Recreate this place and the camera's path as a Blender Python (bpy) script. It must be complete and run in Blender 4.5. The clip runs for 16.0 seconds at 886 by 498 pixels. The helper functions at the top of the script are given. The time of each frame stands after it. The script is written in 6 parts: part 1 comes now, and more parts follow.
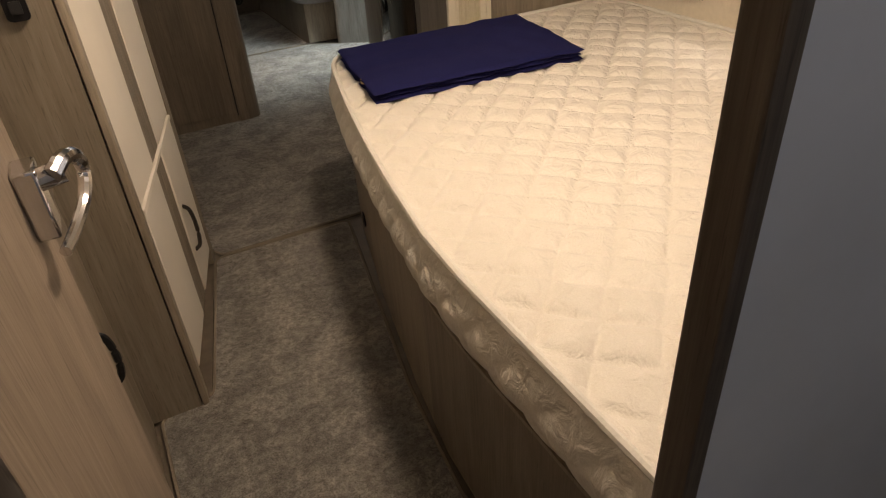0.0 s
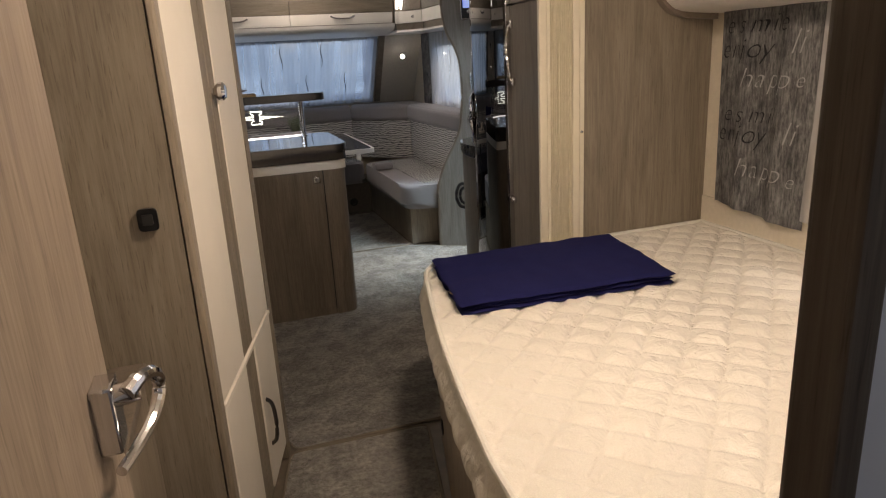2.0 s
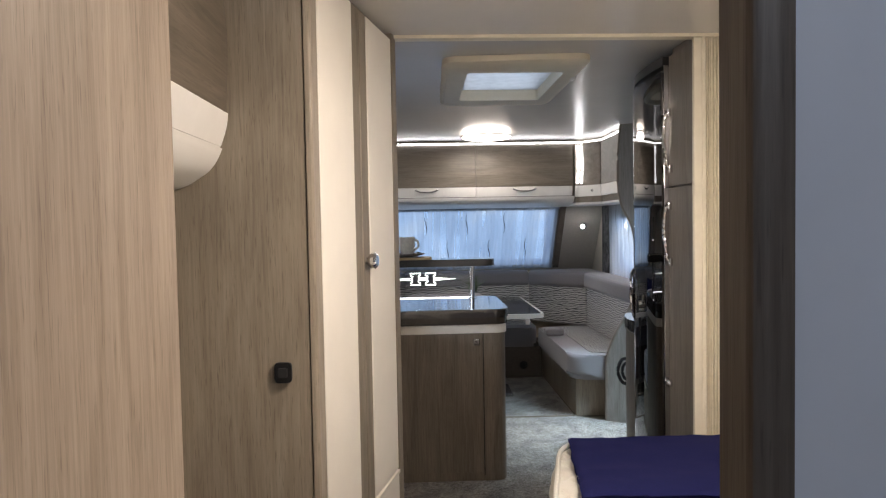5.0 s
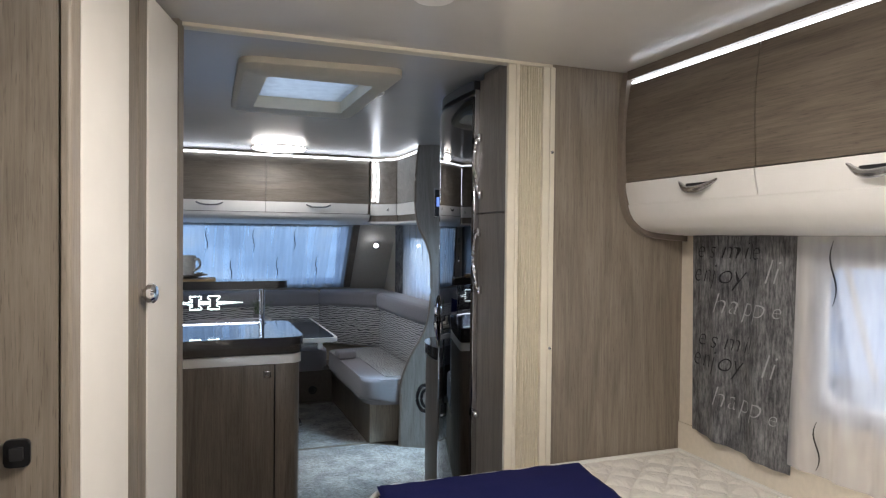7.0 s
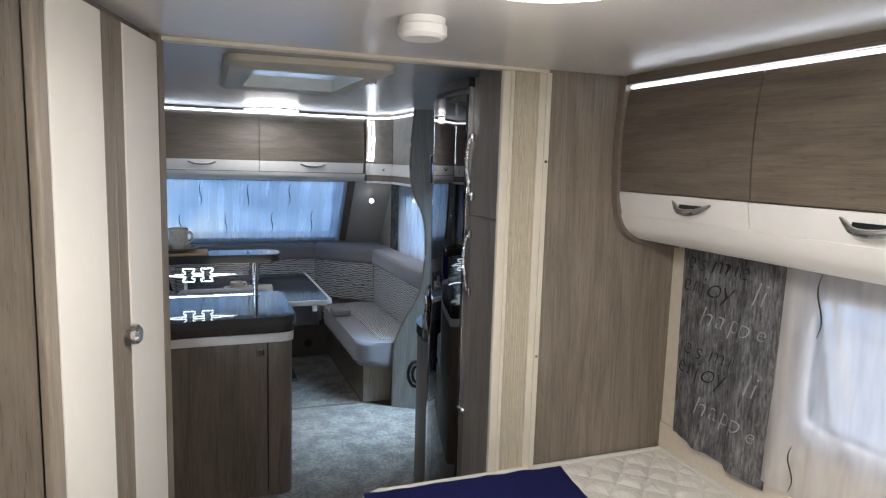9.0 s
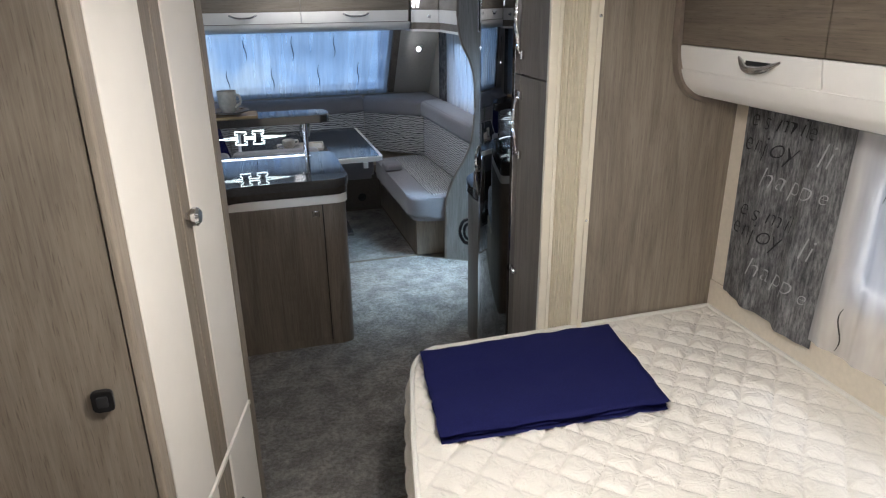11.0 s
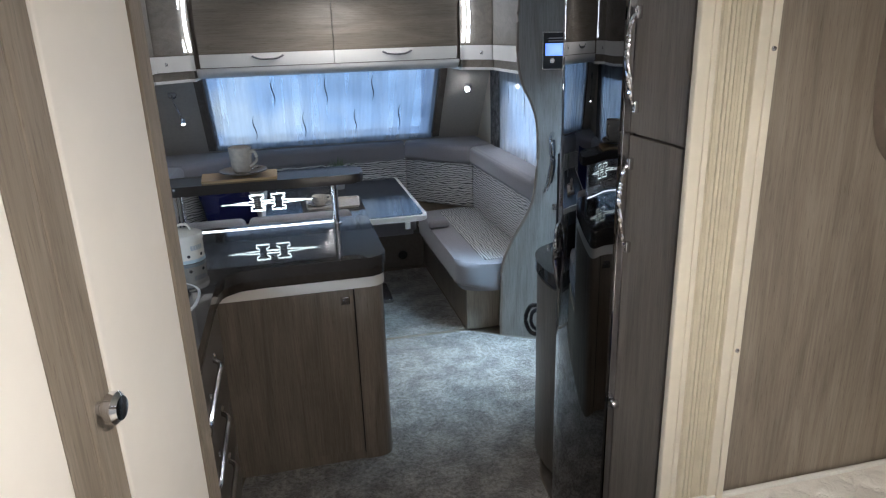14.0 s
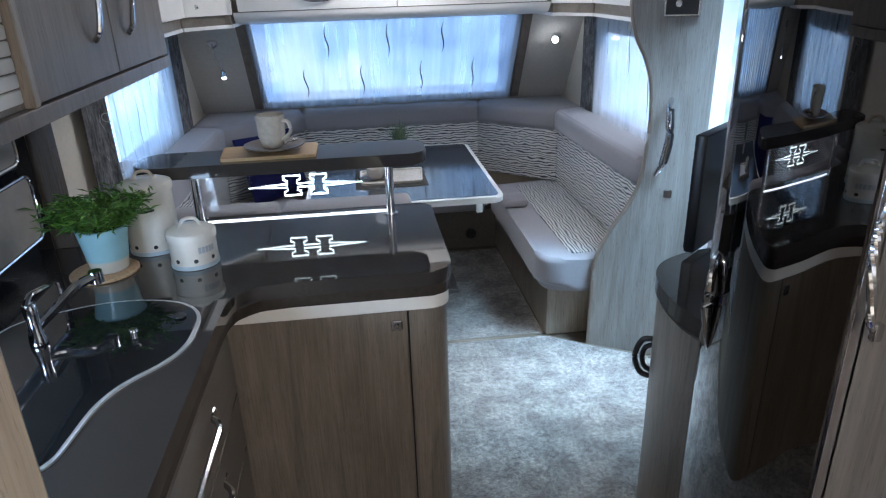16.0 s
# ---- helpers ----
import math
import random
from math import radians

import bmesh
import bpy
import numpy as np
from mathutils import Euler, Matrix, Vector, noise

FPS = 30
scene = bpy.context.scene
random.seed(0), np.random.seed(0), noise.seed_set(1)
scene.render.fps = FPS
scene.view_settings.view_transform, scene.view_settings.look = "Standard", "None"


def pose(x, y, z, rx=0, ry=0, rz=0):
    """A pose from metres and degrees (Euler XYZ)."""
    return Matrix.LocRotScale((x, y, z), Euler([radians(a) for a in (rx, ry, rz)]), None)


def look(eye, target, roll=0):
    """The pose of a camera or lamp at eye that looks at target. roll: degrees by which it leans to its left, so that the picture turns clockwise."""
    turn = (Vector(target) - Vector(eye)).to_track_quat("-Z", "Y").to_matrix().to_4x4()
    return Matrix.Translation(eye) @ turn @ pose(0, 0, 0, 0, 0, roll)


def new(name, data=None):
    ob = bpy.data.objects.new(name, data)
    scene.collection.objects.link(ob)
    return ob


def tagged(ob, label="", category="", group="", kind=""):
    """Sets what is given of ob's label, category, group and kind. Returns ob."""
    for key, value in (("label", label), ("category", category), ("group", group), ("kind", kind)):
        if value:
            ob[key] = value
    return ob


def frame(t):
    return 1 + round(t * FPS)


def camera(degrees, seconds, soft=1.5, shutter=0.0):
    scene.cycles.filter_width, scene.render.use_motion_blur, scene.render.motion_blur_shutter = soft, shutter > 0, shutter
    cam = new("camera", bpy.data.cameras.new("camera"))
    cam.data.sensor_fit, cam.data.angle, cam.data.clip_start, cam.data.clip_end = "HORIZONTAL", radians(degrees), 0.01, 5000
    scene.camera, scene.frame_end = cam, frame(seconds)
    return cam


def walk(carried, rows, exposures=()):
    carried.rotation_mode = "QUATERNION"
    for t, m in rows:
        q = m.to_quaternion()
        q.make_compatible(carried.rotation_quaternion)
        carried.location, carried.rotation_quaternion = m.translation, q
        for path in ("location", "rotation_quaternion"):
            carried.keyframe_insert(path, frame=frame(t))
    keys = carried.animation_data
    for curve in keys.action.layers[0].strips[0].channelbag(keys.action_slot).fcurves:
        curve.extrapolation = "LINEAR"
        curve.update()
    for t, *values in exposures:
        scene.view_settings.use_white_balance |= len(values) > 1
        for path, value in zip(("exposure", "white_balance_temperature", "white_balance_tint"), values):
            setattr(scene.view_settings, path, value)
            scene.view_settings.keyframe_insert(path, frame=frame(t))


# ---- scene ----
cam = camera(67.7, 16.0, 1.2)
PATH = [
    (0, (0.031, -0.010, 1.229), (0.761, 1.490, 0.126), -4.2),
    (0.5, (0.037, -0.007, 1.241), (0.775, 1.590, 0.288), -3.7),
    (1, (0.046, 0.000, 1.252), (0.765, 1.693, 0.466), -3.8),
    (1.5, (0.058, 0.008, 1.263), (0.745, 1.764, 0.597), -3.7),
    (2, (0.077, 0.001, 1.272), (0.674, 1.824, 0.706), -3.2),
    (2.5, (0.102, -0.018, 1.287), (0.576, 1.875, 0.849), -2.6),
    (3, (0.139, -0.056, 1.299), (0.443, 1.898, 0.998), -1.8),
    (3.5, (0.184, -0.105, 1.303), (0.326, 1.882, 1.123), -1.3),
    (3.7, (0.203, -0.121, 1.303), (0.299, 1.872, 1.156), -1.2),
    (5.8, (0.225, 0.048, 1.319), (0.298, 2.045, 1.248), -1.0),
    (6, (0.21, 0.084, 1.322), (0.392, 2.074, 1.247), -0.7),
    (6.5, (0.192, 0.139, 1.333), (0.69, 2.076, 1.28), 0.1),
    (7, (0.184, 0.157, 1.343), (0.895, 2.026, 1.308), 0.6),
    (7.5, (0.185, 0.161, 1.368), (1.007, 1.984, 1.313), 0.6),
    (8, (0.194, 0.160, 1.444), (1.009, 1.983, 1.33), 0.7),
    (8.5, (0.21, 0.167, 1.534), (0.973, 2.006, 1.342), 1.2),
    (9, (0.22, 0.178, 1.611), (0.931, 2.029, 1.349), 1.7),
    (9.5, (0.216, 0.182, 1.651), (0.724, 2.064, 1.206), 0.5),
    (10, (0.196, 0.156, 1.678), (0.785, 1.995, 1.155), 1.0),
    (10.2, (0.204, 0.154, 1.695), (0.786, 1.946, 1.024), 0.7),
    (12.3, (0.283, 0.445, 1.66), (0.716, 2.250, 0.914), -3.5),
    (12.5, (0.295, 0.501, 1.659), (0.673, 2.322, 0.922), -3.7),
    (13, (0.318, 0.627, 1.661), (0.653, 2.470, 0.959), -3.2),
    (13.5, (0.333, 0.769, 1.682), (0.723, 2.626, 1.048), -2.1),
    (14, (0.359, 0.903, 1.671), (0.781, 2.754, 1.043), -1.8),
    (14.5, (0.405, 1.083, 1.651), (0.807, 2.931, 1.0), -1.9),
    (15, (0.432, 1.232, 1.643), (0.753, 3.086, 0.965), -1.4),
    (15.5, (0.44, 1.408, 1.633), (0.69, 3.246, 0.885), -1.4),
    (16, (0.449, 1.568, 1.628), (0.667, 3.406, 0.869), -1.8),
]
walk(cam, [(t, look(eye, target, roll)) for t, eye, target, roll in PATH],
     [(0, -0.24, 8900, 20), (1.5, -0.34, 8500, 20), (3.5, 0.15, 7500, 18), (5.8, 0.2, 6700, 15), (7.0, 0.08, 6200, 13), (9.0, 0.08, 6000, 12), (12.5, 0.12, 6100, 12), (14.5, 0.28, 6050, 12), (16.0, 0.74, 5850, 12)])

# ---- world and light ----
world = bpy.data.worlds.new("world")
scene.world = world
world.use_nodes = True
wn = world.node_tree
sky = wn.nodes.new("ShaderNodeTexSky")
sky.sky_type = "NISHITA"
sky.sun_disc = False
sky.sun_elevation, sky.sun_rotation = radians(58), radians(104)
wn.links.new(sky.outputs[0], wn.nodes["Background"].inputs[0])
wn.nodes["Background"].inputs[1].default_value = 0.06
sun_data = bpy.data.lights.new("sun", "SUN")
sun_data.energy, sun_data.angle, sun_data.color = 1.4, radians(7), (0.93, 0.97, 1.0)
sun = new("sun", sun_data)
sun.matrix_world = look((6.3, 2.7, 8.0), (1.5, 3.9, 0.0))


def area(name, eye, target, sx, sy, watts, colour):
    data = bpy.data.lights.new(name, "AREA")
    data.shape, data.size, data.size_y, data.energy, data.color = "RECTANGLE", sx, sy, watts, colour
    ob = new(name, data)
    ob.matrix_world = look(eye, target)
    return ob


DAY = (0.40, 0.67, 1.0)
# daylight in the openings
area("front_window_light", (0.64, 5.90, 1.20), (0.64, 4.5, 0.9), 1.45, 0.45, 1.1, DAY)
area("left_window_light", (-0.59, 4.80, 1.12), (1.2, 4.8, 0.8), 0.85, 0.42, 1.6, DAY)
area("right_window_light", (1.87, 4.82, 1.12), (0.3, 4.8, 0.8), 0.85, 0.42, 0.7, DAY)
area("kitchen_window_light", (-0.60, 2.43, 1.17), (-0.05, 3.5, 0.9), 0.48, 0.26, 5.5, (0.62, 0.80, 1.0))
area("entrance_light", (1.90, 3.62, 1.78), (1.26, 3.93, 0.0), 0.45, 0.4, 8, (0.52, 0.78, 1.0)).data.spread = radians(56)
area("bedroom_window_light", (1.88, 1.12, 1.09), (0.6, 1.12, 0.8), 0.7, 0.42, 0.5, (0.78, 0.88, 1.0))
area("roof_hatch_light", (0.615, 2.845, 1.99), (0.615, 2.845, 0), 0.33, 0.54, 0.9, (0.62, 0.80, 1.0))
# lamps of the caravan
LAMPX, LAMPY = 0.69, 1.00
lamp_data = bpy.data.lights.new("bedroom_lamp_light", "POINT")
lamp_data.energy, lamp_data.color, lamp_data.shadow_soft_size = 5.6, (1.0, 0.92, 0.82), 0.06
new("bedroom_lamp_light", lamp_data).location = (LAMPX, LAMPY, 1.75)
area("bedroom_lamp_downlight", (LAMPX, LAMPY, 1.842), (LAMPX, LAMPY, 0), 0.22, 0.22, 12, (1.0, 0.92, 0.82)).data.shape = "DISK"
area("lounge_lamp_light", (0.70, 4.45, 1.875), (0.70, 4.45, 0), 0.34, 0.34, 5.2, (1.0, 0.97, 0.93)).data.shape = "DISK"
# Added fill without a fitting, lighting the washroom wall and door.
area("washroom_fill_light", (0.62, -0.30, 1.90), (0.62, -0.3, 0), 0.15, 0.15, 2.4, (0.70, 0.82, 1.0))

# ---- materials ----


def material(name, base=(0.8, 0.8, 0.8), rough=0.5, metal=0.0, **more):
    m = bpy.data.materials.new(name)
    m.use_nodes = True
    p = m.node_tree.nodes["Principled BSDF"]
    p.inputs["Base Color"].default_value = (*base, 1)
    p.inputs["Roughness"].default_value = rough
    p.inputs["Metallic"].default_value = metal
    for key, value in more.items():
        p.inputs[key.replace("_", " ")].default_value = value
    return m


def nodes_of(m):
    return m.node_tree.nodes, m.node_tree.links, m.node_tree.nodes["Principled BSDF"]


def noise_tex(m, scale3, scale, detail=5.0, rough=0.6, coords="Object"):
    n, l, p = nodes_of(m)
    co, mp, tx = n.new("ShaderNodeTexCoord"), n.new("ShaderNodeMapping"), n.new("ShaderNodeTexNoise")
    mp.inputs["Scale"].default_value = scale3
    tx.inputs["Scale"].default_value, tx.inputs["Detail"].default_value, tx.inputs["Roughness"].default_value = scale, detail, rough
    l.new(co.outputs[coords], mp.inputs[0])
    l.new(mp.outputs[0], tx.inputs["Vector"])
    return tx


def ramp(m, source, stops):
    n, l, p = nodes_of(m)
    r = n.new("ShaderNodeValToRGB")
    while len(r.color_ramp.elements) < len(stops):
        r.color_ramp.elements.new(0.5)
    for e, (pos, c) in zip(r.color_ramp.elements, stops):
        e.position, e.color = pos, (*c, 1)
    l.new(source, r.inputs[0])
    return r


def mixed(m, factor, a, b, mode="MIX"):
    n, l, p = nodes_of(m)
    x = n.new("ShaderNodeMix")
    x.data_type, x.blend_type = "RGBA", mode
    for k, v in ((0, factor), (6, a), (7, b)):
        if isinstance(v, (int, float)):
            x.inputs[k].default_value = v
        elif isinstance(v, tuple):
            x.inputs[k].default_value = (*v, 1)
        else:
            l.new(v, x.inputs[k])
    return x.outputs[2]


def bumped(m, height, strength, distance=0.002):
    n, l, p = nodes_of(m)
    b = n.new("ShaderNodeBump")
    b.inputs["Strength"].default_value, b.inputs["Distance"].default_value = strength, distance
    l.new(height, b.inputs["Height"])
    l.new(b.outputs[0], p.inputs["Normal"])


def wood(name, dark, mid, light, along="z", rough=0.45):
    """Printed oak laminate: fine pores along the grain over broad cathedral bands."""
    m = material(name, mid, rough)
    n, l, p = nodes_of(m)
    squeeze = lambda f: {"x": (f, 1, 1), "y": (1, f, 1), "z": (1, 1, f)}[along]
    fine, pores = noise_tex(m, squeeze(0.03), 190, 5, 0.65), noise_tex(m, squeeze(0.055), 420, 2, 0.5)
    broad = noise_tex(m, squeeze(0.13), 9, 4, 0.55)
    broad.inputs["Distortion"].default_value = 2.4
    a = ramp(m, fine.outputs[0], [(0.34, tuple(c * 1.05 for c in dark)), (0.5, mid), (0.68, light)])
    b = ramp(m, broad.outputs[0], [(0.34, tuple(c * 0.85 for c in dark)), (0.5, mid), (0.66, light)])
    base = mixed(m, 0.15, mixed(m, 0.45, a.outputs[0], b.outputs[0]), mid)
    pits = ramp(m, pores.outputs[0], [(0.30, (0.52, 0.50, 0.47)), (0.40, (1, 1, 1))])
    l.new(mixed(m, 0.62, base, pits.outputs[0], "MULTIPLY"), p.inputs["Base Color"])
    bumped(m, pores.outputs[0], 0.25, 0.001)
    return m


OAK = wood("grey oak laminate", (0.160, 0.130, 0.098), (0.245, 0.203, 0.155), (0.335, 0.285, 0.225))
# OAK with level grain, darkened to offset strong lamp light on the lockers.
OAK_H = wood("darkened grey oak laminate with level grain", (0.085, 0.066, 0.048), (0.138, 0.111, 0.083), (0.20, 0.165, 0.127), "y")
# OAK again, lightened to make up for weak lamp light on the wardrobe end.
OAK_LIT = wood("grey oak lightened for missing lamp light", (0.195, 0.160, 0.122), (0.295, 0.247, 0.190), (0.385, 0.330, 0.262))
OAK_DOOR = wood("pale oak door laminate", (0.20, 0.152, 0.112), (0.305, 0.24, 0.185), (0.41, 0.335, 0.265))
OAK_DARK = wood("smoked oak laminate", (0.10, 0.08, 0.062), (0.16, 0.13, 0.102), (0.225, 0.185, 0.15))
OAK_GREY = wood("silver oak laminate", (0.20, 0.18, 0.158), (0.285, 0.262, 0.238), (0.375, 0.35, 0.325))
EDGE = wood("rounded oak edge moulding", (0.21, 0.168, 0.125), (0.315, 0.258, 0.198), (0.42, 0.355, 0.28))
BROWN = wood("brown oak laminate", (0.118, 0.092, 0.069), (0.195, 0.159, 0.121), (0.275, 0.228, 0.178))
JAMB = wood("dark oak jamb", (0.055, 0.043, 0.034), (0.10, 0.08, 0.065), (0.17, 0.14, 0.115))


def plain(name, base, rough, amount=0.06, scale=30, bump=0.05, metal=0.0, **more):
    """A nearly even surface with faint mottling and relief."""
    m = material(name, base, rough, metal, **more)
    n, l, p = nodes_of(m)
    t = noise_tex(m, (1, 1, 1), scale, 4)
    low, high = tuple(c * (1 - amount) for c in base), tuple(min(1, c * (1 + amount)) for c in base)
    l.new(ramp(m, t.outputs[0], [(0.3, low), (0.7, high)]).outputs[0], p.inputs["Base Color"])
    if bump:
        bumped(m, t.outputs[0], bump, 0.001)
    return m


CREAM = plain("cream lacquer", (0.84, 0.795, 0.715), 0.42, 0.03, 6, 0.02)
WHITE = plain("white lacquer", (0.78, 0.76, 0.72), 0.3, 0.03, 8, 0.02)
IVORY = plain("ivory plastic", (0.74, 0.68, 0.55), 0.4, 0.04, 20, 0.03)
PLEAT = plain("ivory pleated vinyl", (0.66, 0.60, 0.46), 0.45, 0.05, 40, 0.03)
CEIL = plain("pale satin ceiling board", (0.64, 0.62, 0.585), 0.24, 0.03, 3, 0.02)
WALLP = plain("cream wall covering", (0.70, 0.63, 0.52), 0.6, 0.05, 60, 0.1)
WASHWALL = plain("pale grey washroom wall", (0.62, 0.66, 0.72), 0.5, 0.05, 5, 0.02)
BLACK = plain("black plastic", (0.012, 0.012, 0.013), 0.35, 0.2, 60, 0.03)
SCREEN = material("black screen glass", (0.004, 0.004, 0.005), 0.06)
CHROME = material("chrome", (0.72, 0.72, 0.74), 0.09, 1.0)
STEEL = plain("brushed steel", (0.55, 0.55, 0.56), 0.25, 0.08, 90, 0.02, 1.0)
GREYFAB = plain("grey upholstery", (0.26, 0.25, 0.265), 0.95, 0.16, 420, 0.35, Sheen_Weight=0.3)
NAVY = plain("navy cotton", (0.011, 0.013, 0.072), 0.95, 0.22, 300, 0.3, Specular_IOR_Level=0.15)
TRIM = plain("grey brown edge trim", (0.22, 0.18, 0.145), 0.45, 0.1, 50, 0.05)
LACQ = plain("ivory ceramic glaze", (0.74, 0.71, 0.63), 0.22, 0.06, 25, 0.04)
CORK = plain("cork", (0.42, 0.29, 0.17), 0.85, 0.3, 160, 0.4)
BAMBOO = wood("bamboo board", (0.34, 0.215, 0.09), (0.43, 0.285, 0.13), (0.51, 0.35, 0.175), "x")
SOIL = plain("potting soil", (0.03, 0.022, 0.016), 0.95, 0.4, 90, 0.5)
RUBBER = plain("dark brown counter edge", (0.045, 0.036, 0.030), 0.16, 0.15, 40, 0.02)
FRIDGE = material("dark mirror gloss fridge front", (0.155, 0.15, 0.15), 0.015, 1.0)
GLASS = material("clear glass", (1, 1, 1), 0.0, 0.0, Transmission_Weight=1.0, IOR=1.45)
SMOKED = material("smoked glass lid", (0.01, 0.011, 0.012), 0.03, 0.0, Coat_Weight=0.6)
TABLETOP = material("dark glossy table laminate", (0.035, 0.042, 0.052), 0.09)
INK_DARK = material("dark print", (0.012, 0.012, 0.014), 0.9)
INK_PALE = material("pale print", (0.33, 0.33, 0.33), 0.9)


def worktop():
    m = material("anthracite gloss worktop", (0.06, 0.055, 0.05), 0.045, Coat_Weight=0.5, Coat_Roughness=0.03)
    n, l, p = nodes_of(m)
    t = noise_tex(m, (1, 1, 1), 700, 3)
    l.new(ramp(m, t.outputs[0], [(0.35, (0.034, 0.029, 0.026)), (0.6, (0.056, 0.049, 0.044)), (0.74, (0.12, 0.106, 0.095))]).outputs[0], p.inputs["Base Color"])
    return m


TOP = worktop()


def carpet_mat():
    m = material("cut pile carpet", (0.3, 0.28, 0.25), 1.0, Sheen_Weight=0.4)
    n, l, p = nodes_of(m)
    fine, mid, big = noise_tex(m, (1, 1, 1), 210, 5, 0.8), noise_tex(m, (1, 1, 1), 55, 5, 0.7), noise_tex(m, (1, 1, 1), 9, 4, 0.65)
    a = ramp(m, fine.outputs[0], [(0.36, (0.13, 0.105, 0.08)), (0.5, (0.46, 0.42, 0.36)), (0.62, (0.74, 0.70, 0.63))])
    # Clumpy shading between tufts, put into the colour as mottling.
    b = ramp(m, mid.outputs[0], [(0.40, (0.42, 0.39, 0.36)), (0.58, (1, 1, 1))])
    c = ramp(m, big.outputs[0], [(0.40, (0.46, 0.44, 0.41)), (0.60, (1, 1, 1))])
    x = mixed(m, 1.0, a.outputs[0], b.outputs[0], "MULTIPLY")
    l.new(mixed(m, 1.0, x, c.outputs[0], "MULTIPLY"), p.inputs["Base Color"])
    h = n.new("ShaderNodeMath")
    h.operation = "ADD"
    l.new(fine.outputs[0], h.inputs[0]), l.new(mid.outputs[0], h.inputs[1])
    bumped(m, h.outputs[0], 1.0, 0.014)
    return m


CARPET = carpet_mat()
BINDING = plain("carpet binding tape", (0.20, 0.165, 0.125), 0.9, 0.25, 300, 0.4)


def zebra(name, direction, stretch):
    """Woven upholstery with thin dark wavering lines on pale grey."""
    m = material(name, (0.4, 0.4, 0.4), 0.95, Sheen_Weight=0.2)
    n, l, p = nodes_of(m)
    co, mp, w = n.new("ShaderNodeTexCoord"), n.new("ShaderNodeMapping"), n.new("ShaderNodeTexWave")
    w.wave_type, w.bands_direction = "BANDS", direction
    mp.inputs["Scale"].default_value = stretch
    w.inputs["Scale"].default_value, w.inputs["Distortion"].default_value = 20.0, 6.5
    w.inputs["Detail"].default_value, w.inputs["Detail Scale"].default_value = 1.5, 1.6
    l.new(co.outputs["Object"], mp.inputs[0]), l.new(mp.outputs[0], w.inputs[0])
    r = ramp(m, w.outputs[1], [(0.16, (0.05, 0.05, 0.055)), (0.34, (0.50, 0.495, 0.485)), (1.0, (0.60, 0.595, 0.58))])
    l.new(r.outputs[0], p.inputs["Base Color"])
    bumped(m, w.outputs[1], 0.4, 0.002)
    return m


ZEBRA = zebra("pale upholstery with level wavering lines", "Z", (0.42, 0.42, 1.0))
ZEBRA_SEAT = zebra("pale upholstery with cross wavering lines", "Y", (0.42, 1.0, 1.0))
ZEBRA_SIDE = zebra("pale upholstery with lengthwise wavering lines", "X", (1.0, 0.42, 1.0))


def quilt():
    m = material("white quilted mattress cotton", (0.74, 0.70, 0.62), 0.40, Sheen_Weight=0.1)
    n, l, p = nodes_of(m)
    big, fine = noise_tex(m, (1, 1, 1), 26, 3, 0.5), noise_tex(m, (1, 1, 1), 420, 3, 0.6)
    l.new(ramp(m, fine.outputs[0], [(0.3, (0.74, 0.70, 0.625)), (0.7, (0.84, 0.805, 0.73))]).outputs[0], p.inputs["Base Color"])
    h = n.new("ShaderNodeMath")
    h.operation, h.inputs[1].default_value = "MULTIPLY_ADD", 0.06
    l.new(fine.outputs[0], h.inputs[0]), l.new(big.outputs[0], h.inputs[2])
    big.inputs["Distortion"].default_value = 1.5
    bumped(m, h.outputs[0], 0.8, 0.009)
    return m


QUILT = quilt()
PIPING = plain("off-white piping", (0.74, 0.72, 0.66), 0.8, 0.06, 200, 0.3)


def sheer(name, tint, alpha, stretch=(1, 1, 0.05)):
    """Thin voile: part open, part lit through."""
    m = bpy.data.materials.new(name)
    m.use_nodes = True
    n, l = m.node_tree.nodes, m.node_tree.links
    n.clear()
    out, tr, di, tl, a, b = (n.new("ShaderNode" + k) for k in ("OutputMaterial", "BsdfTransparent", "BsdfDiffuse", "BsdfTranslucent", "MixShader", "MixShader"))
    co, tx, rp = n.new("ShaderNodeTexCoord"), n.new("ShaderNodeTexNoise"), n.new("ShaderNodeMapRange")
    mp = n.new("ShaderNodeMapping")
    mp.inputs["Scale"].default_value = stretch
    tx.inputs["Scale"].default_value = 20
    l.new(co.outputs["Object"], mp.inputs[0]), l.new(mp.outputs[0], tx.inputs["Vector"])
    rp.inputs["From Min"].default_value, rp.inputs["From Max"].default_value = 0.3, 0.7
    rp.inputs["To Min"].default_value, rp.inputs["To Max"].default_value = max(0.0, alpha - 0.07), min(1.0, alpha + 0.07)
    l.new(tx.outputs[0], rp.inputs["Value"])
    di.inputs[0].default_value = tl.inputs[0].default_value = (*tint, 1)
    a.inputs[0].default_value = 0.55
    l.new(di.outputs[0], a.inputs[1]), l.new(tl.outputs[0], a.inputs[2])
    l.new(rp.outputs[0], b.inputs[0])
    l.new(tr.outputs[0], b.inputs[1]), l.new(a.outputs[0], b.inputs[2])
    l.new(b.outputs[0], out.inputs[0])
    return m


SHEER = sheer("white voile", (0.74, 0.79, 0.86), 0.34)
SHEER_BED = sheer("close white voile", (0.92, 0.92, 0.94), 0.34, (1, 1, 0.2))
SHEER_FRONT = sheer("white front voile", (0.72, 0.77, 0.84), 0.32, (1, 0.03, 0.05))


